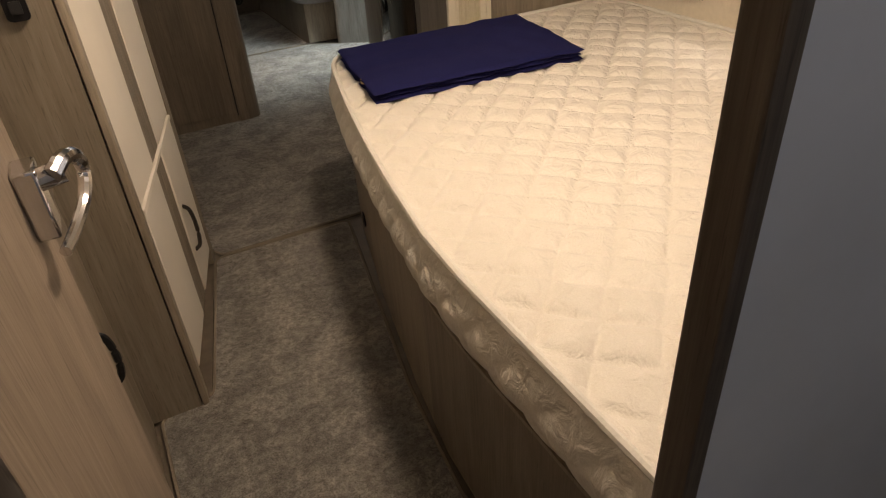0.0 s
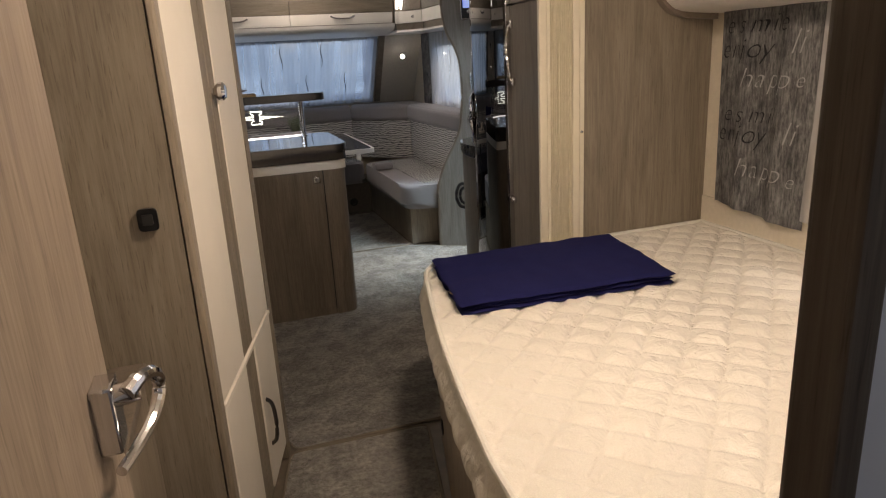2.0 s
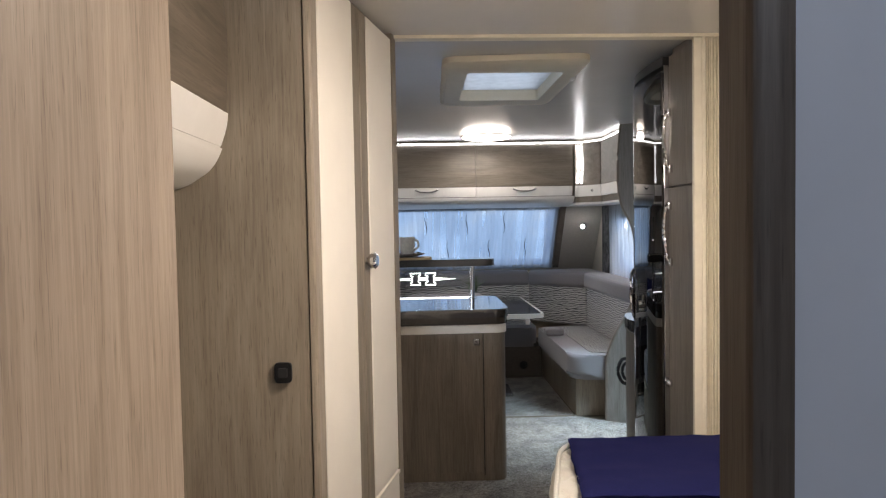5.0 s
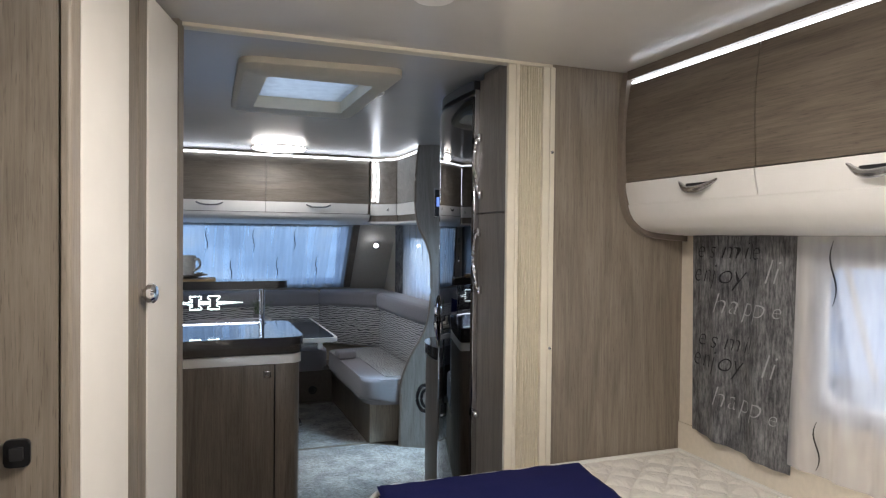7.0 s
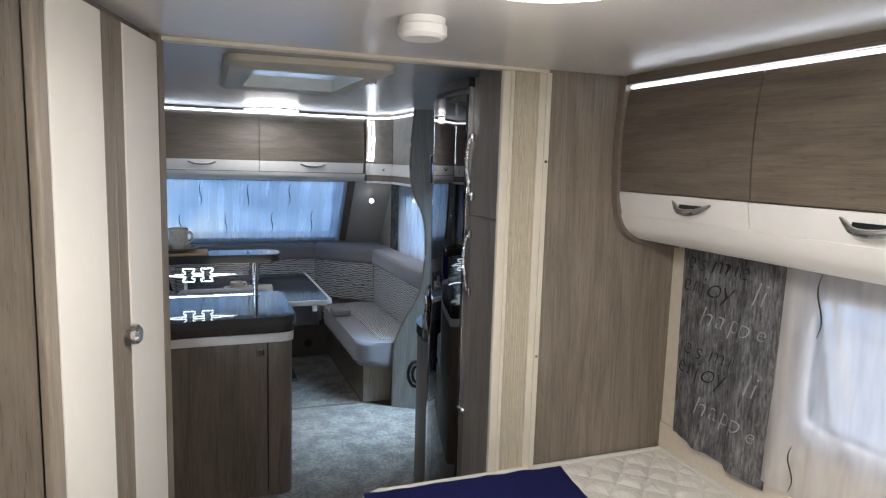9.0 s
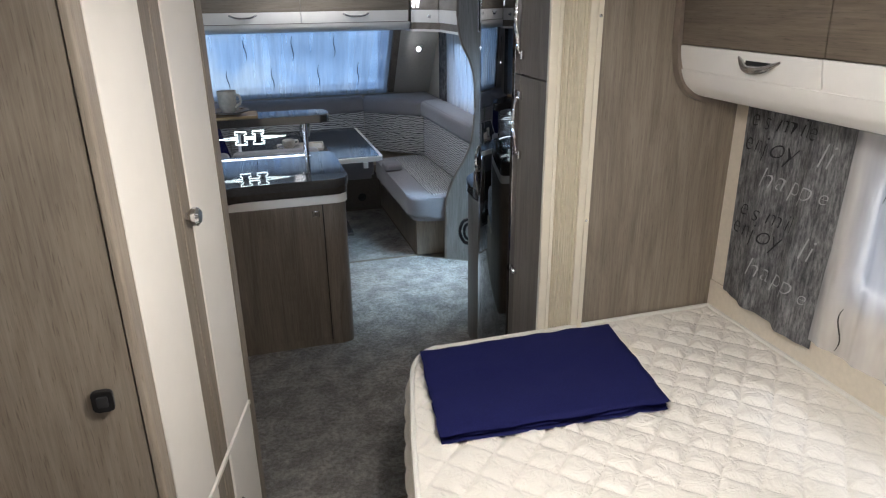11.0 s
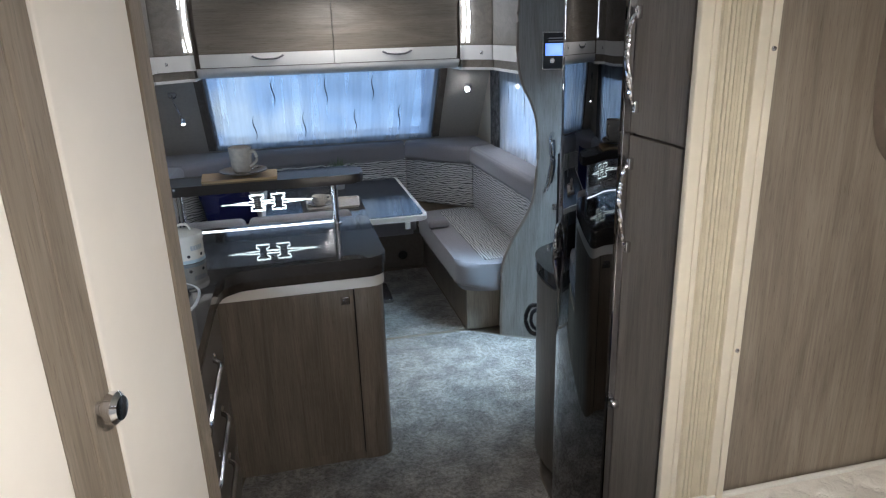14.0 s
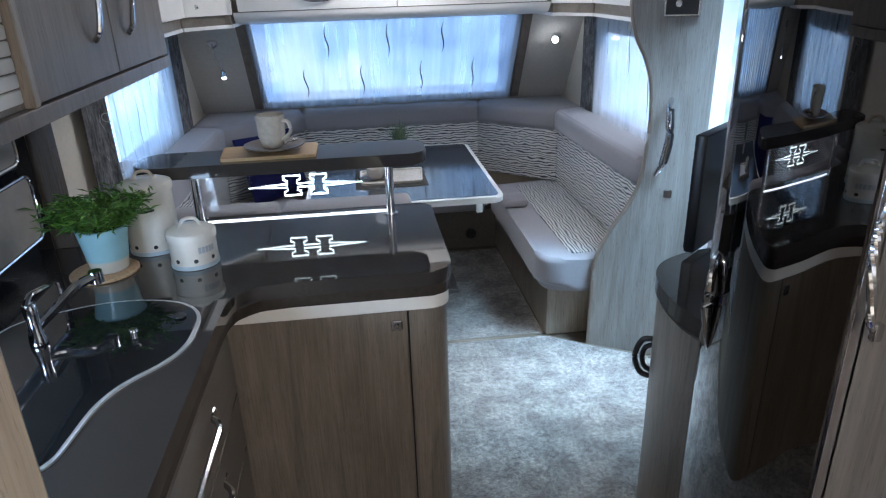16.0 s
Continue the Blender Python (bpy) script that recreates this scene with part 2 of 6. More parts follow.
def print_cloth():
    m = material("grey printed curtain cotton", (0.16, 0.16, 0.16), 0.9)
    n, l, p = nodes_of(m)
    a, b = noise_tex(m, (1, 1, 0.16), 120, 5, 0.75), noise_tex(m, (1, 1, 1), 14, 5, 0.7)
    r1 = ramp(m, a.outputs[0], [(0.36, (0.055, 0.055, 0.058)), (0.52, (0.17, 0.168, 0.168)), (0.66, (0.27, 0.268, 0.265))])
    r2 = ramp(m, b.outputs[0], [(0.34, (0.45, 0.45, 0.46)), (0.6, (1, 1, 1))])
    l.new(mixed(m, 1.0, r1.outputs[0], r2.outputs[0], "MULTIPLY"), p.inputs["Base Color"])
    return m


PRINT = print_cloth()


def glow(name, colour, strength):
    m = material(name, (0.9, 0.9, 0.9), 0.4)
    n, l, p = nodes_of(m)
    p.inputs["Emission Color"].default_value = (*colour, 1)
    p.inputs["Emission Strength"].default_value = strength
    return m


LED = glow("cool white led strip", (0.88, 0.94, 1.0), 6)
LED_LOW = glow("dim led strip", (0.88, 0.94, 1.0), 5)
LAMP = glow("lit opal lamp", (1.0, 0.95, 0.88), 5)
SPOT = glow("lit spot lens", (0.95, 0.97, 1.0), 25)
ETCH = glow("lit etched glass", (0.82, 0.97, 0.93), 5)
DISPLAY = glow("blue lit display", (0.08, 0.22, 0.85), 1.2)
DISPLAY_INK = glow("pale display figures", (0.5, 0.7, 1.0), 1.0)
# Backdrop surface that glows: outside daylight put into a noise-varied emission colour.
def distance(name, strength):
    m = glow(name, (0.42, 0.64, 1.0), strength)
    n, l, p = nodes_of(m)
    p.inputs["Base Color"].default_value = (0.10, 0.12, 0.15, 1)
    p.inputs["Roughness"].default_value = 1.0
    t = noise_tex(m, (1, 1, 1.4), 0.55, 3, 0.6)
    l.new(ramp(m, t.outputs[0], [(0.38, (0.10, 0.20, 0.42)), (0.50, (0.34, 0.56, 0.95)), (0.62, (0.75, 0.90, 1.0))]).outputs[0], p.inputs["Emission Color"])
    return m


OUTSIDE = distance("glowing daylight backdrop", 0.85)
# Same glow turned down, to keep the right-hand windows from blowing out.
OUTSIDE_RIGHT = distance("dimmer glowing daylight backdrop", 0.42)


def leaf_mat():
    m = material("green grass leaf", (0.05, 0.13, 0.02), 0.45)
    n, l, p = nodes_of(m)
    g = n.new("ShaderNodeNewGeometry")
    l.new(ramp(m, g.outputs["Random Per Island"], [(0.0, (0.035, 0.11, 0.018)), (0.6, (0.09, 0.23, 0.032)), (1.0, (0.19, 0.34, 0.06))]).outputs[0], p.inputs["Base Color"])
    return m


LEAF = leaf_mat()


def pot_mat():
    m = material("pale blue glaze over raw clay", (0.35, 0.55, 0.6), 0.25)
    n, l, p = nodes_of(m)
    co, sp = n.new("ShaderNodeTexCoord"), n.new("ShaderNodeSeparateXYZ")
    l.new(co.outputs["Object"], sp.inputs[0])
    t = noise_tex(m, (1, 1, 1), 14, 4)
    r = ramp(m, sp.outputs[2], [(0.0, (0.62, 0.57, 0.48)), (0.922, (0.62, 0.57, 0.48)), (0.928, (0.33, 0.56, 0.62)), (1.0, (0.33, 0.56, 0.62))])
    v = ramp(m, t.outputs[0], [(0.3, (0.85, 0.88, 0.88)), (0.7, (1, 1, 1))])
    l.new(mixed(m, 1.0, r.outputs[0], v.outputs[0], "MULTIPLY"), p.inputs["Base Color"])
    return m


POT = pot_mat()

# ---- building helpers ----


def finish(name, bm, mat, sharp=0.6):
    bmesh.ops.recalc_face_normals(bm, faces=bm.faces)
    areas = {f.index: f.calc_area() for f in (bm.faces.index_update() or bm.faces)}
    for f in bm.faces:
        f.smooth = True
    for e in bm.edges:
        if len(e.link_faces) == 2:
            turn = e.calc_face_angle(0.0)
            lo, hi = sorted(areas[f.index] for f in e.link_faces)
            flat_cap = sharp < 0.9 and max(len(f.verts) for f in e.link_faces) > 8
            e.smooth = not (turn > sharp or flat_cap or (turn > 0.35 and hi > 6 * lo))
    me = bpy.data.meshes.new(name)
    bm.to_mesh(me)
    bm.free()
    me.materials.append(mat)
    return new(name, me)


def thing(name, at, label, category, group="", kind=""):
    """An Empty at the thing's base, in place."""
    ob = new(name)
    ob.empty_display_size = 0.05
    ob.location = at
    ob["base"] = list(at)
    return tagged(ob, label, category, group, kind)


def part(name, bm, mat, parent, label="", sharp=0.6):
    """One mesh, built in place, under a thing or a part."""
    ob = finish(name, bm, mat, sharp)
    ob.parent = parent
    if parent.type == "EMPTY":
        ob.matrix_parent_inverse = Matrix.Translation([-c for c in parent["base"]])
    return tagged(ob, label)


def single(name, bm, mat, label, category, group="", kind="", sharp=0.6):
    return tagged(finish(name, bm, mat, sharp), label, category, group, kind)


def setting(name, bm, mat, label="", sharp=0.6):
    return tagged(finish(name, bm, mat, sharp), label, name.split("_")[0], "", "structure")


def box(x0, x1, y0, y1, z0, z1, bev=0.0, seg=2, bm=None, turn=None):
    b = bmesh.new()
    bmesh.ops.create_cube(b, size=1.0)
    for v in b.verts:
        v.co = Vector(((x0 + x1) / 2 + v.co.x * (x1 - x0), (y0 + y1) / 2 + v.co.y * (y1 - y0), (z0 + z1) / 2 + v.co.z * (z1 - z0)))
    if bev:
        bmesh.ops.bevel(b, geom=b.edges[:], offset=bev, segments=seg, affect="EDGES", profile=0.5)
    if turn:
        bmesh.ops.transform(b, matrix=turn, verts=b.verts)
    return joined(bm, b)


def joined(bm, b):
    if bm is None:
        return b
    me = bpy.data.meshes.new("scratch")
    b.to_mesh(me)
    b.free()
    bm.from_mesh(me)
    bpy.data.meshes.remove(me)
    return bm


def prism(pts, axis, a, b, bev=0.0, seg=2, bm=None, turn=None):
    """A closed outline drawn out along an axis. Outline pairs: (y,z) for x, (x,z) for y, (x,y) for z."""
    m = bmesh.new()
    place = {"x": lambda p, c: (c, p[0], p[1]), "y": lambda p, c: (p[0], c, p[1]), "z": lambda p, c: (p[0], p[1], c)}[axis]
    lo, hi = [m.verts.new(place(p, a)) for p in pts], [m.verts.new(place(p, b)) for p in pts]
    caps = [m.faces.new(lo), m.faces.new(hi[::-1])]
    for i in range(len(pts)):
        j = (i + 1) % len(pts)
        m.faces.new((lo[i], hi[i], hi[j], lo[j]))
    if bev:
        rim = {e for f in caps for e in f.edges}
        bmesh.ops.bevel(m, geom=list(rim), offset=bev, segments=seg, affect="EDGES", profile=0.5)
    if turn:
        bmesh.ops.transform(m, matrix=turn, verts=m.verts)
    return joined(bm, m)


def rounded(pts, radii, n=6):
    """An outline with its corners rounded."""
    out = []
    if isinstance(radii, (int, float)):
        radii = [radii] * len(pts)
    for i, p in enumerate(pts):
        p, q, r = Vector(p), Vector(pts[i - 1]), Vector(pts[(i + 1) % len(pts)])
        rad = min(radii[i], 0.49 * (q - p).length, 0.49 * (r - p).length)
        if rad < 1e-4:
            out.append(tuple(p))
            continue
        a, b = p + (q - p).normalized() * rad, p + (r - p).normalized() * rad
        for k in range(n + 1):
            t = k / n
            out.append(tuple((1 - t) ** 2 * a + 2 * t * (1 - t) * p + t * t * b))
    return out


def smooth_path(pts, n=8):
    """A curve through points."""
    P = [Vector(p) for p in pts]
    P = [P[0] * 2 - P[1]] + P + [P[-1] * 2 - P[-2]]
    out = []
    for i in range(1, len(P) - 2):
        for k in range(n):
            t = k / n
            out.append(0.5 * (2 * P[i] + (P[i + 1] - P[i - 1]) * t + (2 * P[i - 1] - 5 * P[i] + 4 * P[i + 1] - P[i + 2]) * t * t + (3 * P[i] - P[i - 1] - 3 * P[i + 1] + P[i + 2]) * t ** 3))
    return out + [P[-2]]


def tube(pts, r, n=10, bm=None, flat=1.0, taper=None):
    """A round or flattened bar along a path."""
    m = bmesh.new()
    P = [Vector(p) for p in pts]
    rings, up = [], Vector((0, 0, 1))
    for i, p in enumerate(P):
        d = (P[min(i + 1, len(P) - 1)] - P[max(i - 1, 0)]).normalized()
        side = d.cross(up)
        side = side.normalized() if side.length > 0.05 else Vector((1, 0, 0))
        top = side.cross(d).normalized()
        k = taper(i / max(1, len(P) - 1)) if taper else 1.0
        rings.append([m.verts.new(p + (side * math.cos(a) * r + top * math.sin(a) * r * flat) * k) for a in (2 * math.pi * j / n for j in range(n))])
    for a, b in zip(rings, rings[1:]):
        for j in range(n):
            m.faces.new((a[j], a[(j + 1) % n], b[(j + 1) % n], b[j]))
    m.faces.new(rings[0]), m.faces.new(rings[-1][::-1])
    return joined(bm, m)


def lathe(profile, at, n=32, bm=None, turn=None):
    """A profile of (radius, height) turned round an upright axis."""
    m = bmesh.new()
    rings = []
    for r, z in profile:
        if r < 1e-5:
            rings.append([m.verts.new((at[0], at[1], at[2] + z))])
        else:
            rings.append([m.verts.new((at[0] + r * math.cos(2 * math.pi * j / n), at[1] + r * math.sin(2 * math.pi * j / n), at[2] + z)) for j in range(n)])
    for a, b in zip(rings, rings[1:]):
        for j in range(n):
            k = (j + 1) % n
            if len(a) == 1 and len(b) > 1:
                m.faces.new((a[0], b[j], b[k]))
            elif len(b) == 1 and len(a) > 1:
                m.faces.new((a[j], a[k], b[0]))
            elif len(a) > 1:
                m.faces.new((a[j], a[k], b[k], b[j]))
    if turn:
        bmesh.ops.transform(m, matrix=turn, verts=m.verts)
    return joined(bm, m)


def about(at, rx=0, ry=0, rz=0):
    """A turn about a place."""
    return Matrix.Translation(at) @ pose(0, 0, 0, rx, ry, rz) @ Matrix.Translation([-c for c in at])


def strip(curve, thick, z0, z1, rows=1, bm=None, wave=None):
    """An upright sheet of even thickness along a plan curve of (x, y)."""
    m = bmesh.new()
    C = [Vector((*c, 0)) for c in curve]
    N = []
    for i in range(len(C)):
        d = (C[min(i + 1, len(C) - 1)] - C[max(i - 1, 0)]).normalized()
        N.append(Vector((d.y, -d.x, 0)))
    grids = []
    for s in (0.0, thick):
        grids.append([[m.verts.new(C[i] + N[i] * s + Vector((0, 0, z0 + (z1 - z0) * k / rows))) for i in range(len(C))] for k in range(rows + 1)])
    for g in grids:
        for a, b in zip(g, g[1:]):
            for i in range(len(C) - 1):
                m.faces.new((a[i], a[i + 1], b[i + 1], b[i]))
    f, b = grids
    for i in range(len(C) - 1):
        m.faces.new((f[0][i], f[0][i + 1], b[0][i + 1], b[0][i])), m.faces.new((f[-1][i], f[-1][i + 1], b[-1][i + 1], b[-1][i]))
    for k in range(rows):
        for i in (0, -1):
            m.faces.new((f[k][i], f[k + 1][i], b[k + 1][i], b[k][i]))
    return joined(bm, m)


def bow_handle(a, b, out, r=0.007, name="handle", parent=None, mat=CHROME):
    """A bowed bar handle between two feet, standing out by the vector out."""
    a, b, out = Vector(a), Vector(b), Vector(out)
    path = smooth_path([a, a + (b - a) * 0.12 + out * 0.75, (a + b) / 2 + out, b - (b - a) * 0.12 + out * 0.75, b], 5)
    return part(name, tube(path, r, 8), mat, parent)

# ---- setting ----
XL, XR, XC, YB, YF, ZC = -0.53, 1.81, 0.64, -0.75, 5.94, 1.93
ZB = 1.904
T = 0.04


def wall_with_openings(name, axis, at, thick, lo, hi, z0, z1, holes, mat):
    """A wall with real openings: lo..hi along the plan, holes of (a, b, z0, z1)."""
    bm = None
    cuts = sorted({lo, hi, *[h[0] for h in holes], *[h[1] for h in holes]})
    for a, b in zip(cuts, cuts[1:]):
        mid = (a + b) / 2
        here = sorted((h[2], h[3]) for h in holes if h[0] < mid < h[1])
        z = z0
        spans = []
        for c, d in here:
            if c > z:
                spans.append((z, c))
            z = d
        if z < z1:
            spans.append((z, z1))
        for c, d in spans:
            bm = box(at, at + thick, a, b, c, d, bm=bm) if axis == "x" else box(a, b, at, at + thick, c, d, bm=bm)
    return setting(name, bm, mat)


wall_with_openings("wall_right", "x", XR, T, YB, 6.1, 0, 2.0,
                   [(0.72, 1.53, 0.85, 1.335), (3.42, 4.00, 0.02, 1.86), (4.35, 5.28, 0.88, 1.36)], WALLP)
wall_with_openings("wall_left", "x", XL - T, T, YB, 6.1, 0, 2.0,
                   [(2.15, 2.72, 1.00, 1.34), (4.30, 5.28, 0.88, 1.36)], WALLP)
setting("wall_back", box(XL, XR, YB - T, YB, 0, 2.0), WASHWALL)
# front wall: upright below, leaning back above, with the window through it
setting("wall_front", box(XL, XR, YF, YF + T, 0, 0.90), WALLP)


def lean(y, z):
    """The leaning upper front wall."""
    return 5.90 - (z - 0.90) * 0.66


def leaning_panel(x0, x1, z0, z1, thick, bm=None):
    return prism([(lean(0, z0), z0), (lean(0, z1), z1), (lean(0, z1) + thick, z1), (lean(0, z0) + thick, z0)], "x", x0, x1, bm=bm)


fw = leaning_panel(XL, -0.16, 0.88, 1.99, T)
leaning_panel(1.44, XR, 0.88, 1.99, T, fw)
leaning_panel(-0.16, 1.44, 0.88, 0.93, T, fw)
leaning_panel(-0.16, 1.44, 1.42, 1.99, T, fw)
setting("wall_front_upper", fw, plain("greige wall covering", (0.50, 0.465, 0.41), 0.6, 0.06, 60, 0.1))

setting("floor", box(XL, XR, YB, YF, -0.06, -0.012), plain("vinyl floor", (0.16, 0.13, 0.10), 0.5, 0.2, 20, 0.05))
ce = None
HX0, HX1, HY0, HY1 = 0.42, 0.82, 2.54, 3.15
for a, b, c, d in ((XL, XR, YB, HY0), (XL, XR, HY1, YF), (XL, HX0, HY0, HY1), (HX1, XR, HY0, HY1)):
    ce = box(a, b, c, d, ZC, ZC + 0.04, bm=ce)
setting("ceiling", ce, CEIL)
setting("ceiling_bedroom", box(XL, XR, YB, 2.034, ZB, ZC - 0.001), CEIL)
setting("trim_ceiling_track", box(0.12, 1.272, 2.035, 2.075, 1.894, ZC - 0.001, 0.002), IVORY, "ivory track of the folding door across the ceiling")

# carpet pieces, each bound along its rim
def carpet(pts, label):
    ca = thing("carpet", (*pts[0], 0), label, "carpet")
    m = bmesh.new()
    out = rounded(pts, 0.03, 4)
    prism(out, "z", -0.012, 0.0, bm=m)
    part("carpet_sheet", m, CARPET, ca)
    part("binding", tube([(x, y, -0.003) for x, y in out + out[:1]], 0.006, 6), BINDING, ca, "brown bound edge")
    return ca


carpet([(-0.118, 0.31), (0.425, 0.31), (0.427, 0.80), (0.470, 1.15), (0.645, 2.028), (0.162, 2.040), (0.018, 1.385), (-0.118, 1.372)], "grey beige cut pile carpet with bound edge beside the bed")
carpet([(0.185, 2.052), (1.12, 2.052), (1.19, 2.95), (1.32, 3.27), (1.78, 3.42), (1.78, 3.98), (1.44, 4.19), (1.27, 4.31), (0.66, 4.325), (0.66, 3.30), (0.06, 3.28), (-0.05, 2.7)], "grey beige cut pile carpet in the kitchen aisle")
carpet([(0.00, 4.34), (1.265, 4.335), (1.265, 5.46), (0.00, 5.46)], "grey beige cut pile carpet under the lounge table")

# partition between bedroom and kitchen, with the folding door at its end
setting("wall_partition", box(1.27, XR, 2.045, 2.075, 0, ZC), OAK)
fold = thing("folding_door", (1.12, 2.06, 0), "ivory pleated vinyl folding door, pushed together against the partition", "door")
part("post", box(1.113, 1.148, 2.034, 2.052, 0, 1.893, 0.004), IVORY, fold, "ivory end post")
part("post_lip", box(1.138, 1.150, 2.029, 2.0335, 0, 1.893, 0.0015), IVORY, fold)
pleat_rnd = random.Random(4)
pl, px = [], 1.151
while px < 1.228:
    pw = pleat_rnd.uniform(0.006, 0.0115)
    dp = pleat_rnd.uniform(0.014, 0.024)
    pl += [(px, 2.044), (px + pw * 0.4, 2.040), (px + pw * 0.75, 2.043), (px + pw * 0.85, 2.043 + dp), (px + pw * 0.95, 2.043 + dp)]
    px += pw
part("pleated_sheet", strip(pl[::-1], 0.003, 0.0, 1.893), PLEAT, fold, "pleated vinyl", 0.2)
part("guide_rail", box(1.236, 1.272, 2.030, 2.09, 0, 1.893, 0.003), IVORY, fold)
part("rail_lip", box(1.258, 1.276, 2.024, 2.0295, 0, 1.893, 0.002), IVORY, fold)
for z in (0.988, 1.62):
    part("rivet", lathe([(0, -0.002), (0.0055, -0.002), (0.0045, 0.002), (0, 0.003)], (0, 0, 0), 12, turn=pose(1.266, 2.0235, z, 90)), STEEL, fold)

# washroom partition, jamb and door
bw = box(0.391, XR, 0.240, 0.267, 0, ZC)
box(XL, -0.115, 0.225, 0.267, 0, ZC, bm=bw)
box(-0.115, 0.391, 0.225, 0.267, 1.90, ZC, bm=bw)
setting("wall_washroom", bw, WASHWALL)
jm = box(0.377, 0.400, 0.236, 0.273, 0, 1.90, 0.005)
setting("trim_jamb_right", jm, JAMB, "dark oak jamb of the washroom doorway")
setting("trim_jamb_left", box(-0.122, -0.112, 0.224, 0.278, 0, 1.90, 0.003), JAMB)
setting("trim_jamb_top", box(-0.112, 0.377, 0.224, 0.278, 1.875, 1.90, 0.003), JAMB)
wd = thing("washroom_door", (-0.095, 0.31, 0), "pale oak washroom door standing open, with a chrome lever", "door")
part("leaf", box(-0.105, -0.080, 0.31, 0.780, 0.015, 1.87, 0.002), OAK_DOOR, wd)
part("rose", box(-0.080, -0.058, 0.668, 0.712, 0.898, 0.972, 0.003), CHROME, wd, "square chrome rose plate")
part("neck", tube([(-0.060, 0.683, 0.957), (-0.036, 0.685, 0.960)], 0.012, 12), CHROME, wd)
lev = smooth_path([(-0.046, 0.672, 0.962), (-0.034, 0.695, 0.968), (-0.024, 0.722, 0.958), (-0.023, 0.733, 0.935), (-0.030, 0.712, 0.915), (-0.043, 0.672, 0.905), (-0.056, 0.630, 0.902)], 6)
part("lever", tube(lev, 0.0075, 10, taper=lambda t: 1.2 - 0.45 * t), CHROME, wd, "curved chrome lever")
part("latch", box(-0.097, -0.088, 0.778, 0.782, 1.04, 1.08, 0.001), BLACK, wd)

# ---- outside ----
setting("ground", box(-60, 60, -60, 60, -0.62, -0.60), plain("damp paving", (0.13, 0.13, 0.13), 0.9, 0.2, 2, 0.1))
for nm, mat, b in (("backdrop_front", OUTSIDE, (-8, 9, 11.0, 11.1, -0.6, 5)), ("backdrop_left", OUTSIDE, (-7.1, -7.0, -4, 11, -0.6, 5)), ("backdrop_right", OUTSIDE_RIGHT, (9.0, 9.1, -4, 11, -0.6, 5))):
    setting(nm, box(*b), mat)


def window(name, x, y0, y1, z0, z1, inward, rim=0.028):
    """A framed acrylic side window in the wall's opening."""
    w = thing(name, (x, (y0 + y1) / 2, z0), "grey framed acrylic caravan window with rounded corners", "window", kind="structure")
    out, inn = rounded([(y0, z0), (y1, z0), (y1, z1), (y0, z1)], 0.07), rounded([(y0 + rim, z0 + rim), (y1 - rim, z0 + rim), (y1 - rim, z1 - rim), (y0 + rim, z1 - rim)], 0.06)
    m = bmesh.new()
    a, b = x - inward * 0.012, x + inward * 0.006
    rings = [[m.verts.new((c, *p)) for p in o] for o, c in ((out, a), (out, b), (inn, b), (inn, a))]
    k = len(out)
    for r, s in zip(rings, rings[1:] + rings[:1]):
        for i in range(k):
            m.faces.new((r[i], r[(i + 1) % k], s[(i + 1) % k], s[i]))
    part("window_frame", m, plain("grey window frame", (0.42, 0.43, 0.46), 0.4), w)
    pane = part("pane", prism(inn, "x", a + inward * 0.004, a + inward * 0.007), GLASS, w)
    pane.visible_shadow = False
    return w


w1 = window("window_1", XR + 0.012, 0.72, 1.53, 0.85, 1.335, -1, 0.052)
part("stay", tube([(XR + 0.018, 1.425, 1.27), (XR + 0.018, 1.34, 0.98)], 0.009, 8), WHITE, w1, "slanting grey window stay")
part("inner_rim", tube([(XR + 0.004, y, z) for y, z in (lambda o: o + o[:1])(rounded([(0.777, 0.907), (1.473, 0.907), (1.473, 1.278), (0.777, 1.278)], 0.055))], 0.006, 8), WHITE, w1)
window("window_2", XR + 0.012, 4.35, 5.28, 0.88, 1.36, -1)
window("window_3", XL - 0.012, 4.30, 5.28, 0.88, 1.36, 1)
window("window_4", XL - 0.012, 2.15, 2.72, 1.00, 1.34, 1)
fwin = thing("window_5", (XC, 5.86, 0.93), "wide leaning front window of clear acrylic", "window", kind="structure")
wf = leaning_panel(-0.16, -0.125, 0.93, 1.42, 0.03)
leaning_panel(1.405, 1.44, 0.93, 1.42, 0.03, wf)
part("window_frame", wf, TRIM, fwin)
fp = part("pane", leaning_panel(-0.125, 1.405, 0.93, 1.42, 0.006), GLASS, fwin)
fp.visible_shadow = False

# ---- bedroom ----
bed = thing("bed", (1.1, 1.2, 0), "fitted bed with oak panelled base and cut corner", "bed")
base = [(0.432, 0.31), (XR, 0.31), (XR, 2.042), (0.690, 2.042), (0.655, 1.93), (0.560, 1.55), (0.478, 1.15), (0.440, 0.90), (0.432, 0.75)]
part("base_panel", prism([(x + (0.012 if x < 1 else 0), y) for x, y in base], "z", 0.0, 0.435, 0.002), wood("beige oak laminate", (0.20, 0.16, 0.12), (0.29, 0.235, 0.18), (0.37, 0.31, 0.245)), bed)
# Same oak as the base; BROWN stands in for the shade on this door.
part("base_door", strip([(0.4435, 0.36), (0.4435, 0.74), (0.447, 0.83), (0.4525, 0.905), (0.465, 0.985)], -0.006, 0.03, 0.424), BROWN, bed, "oak flap door, its shade put in as browner wood")
part("joint", strip([(0.4645, 0.987), (0.4658, 0.993)], -0.003, 0.03, 0.43), BLACK, bed)
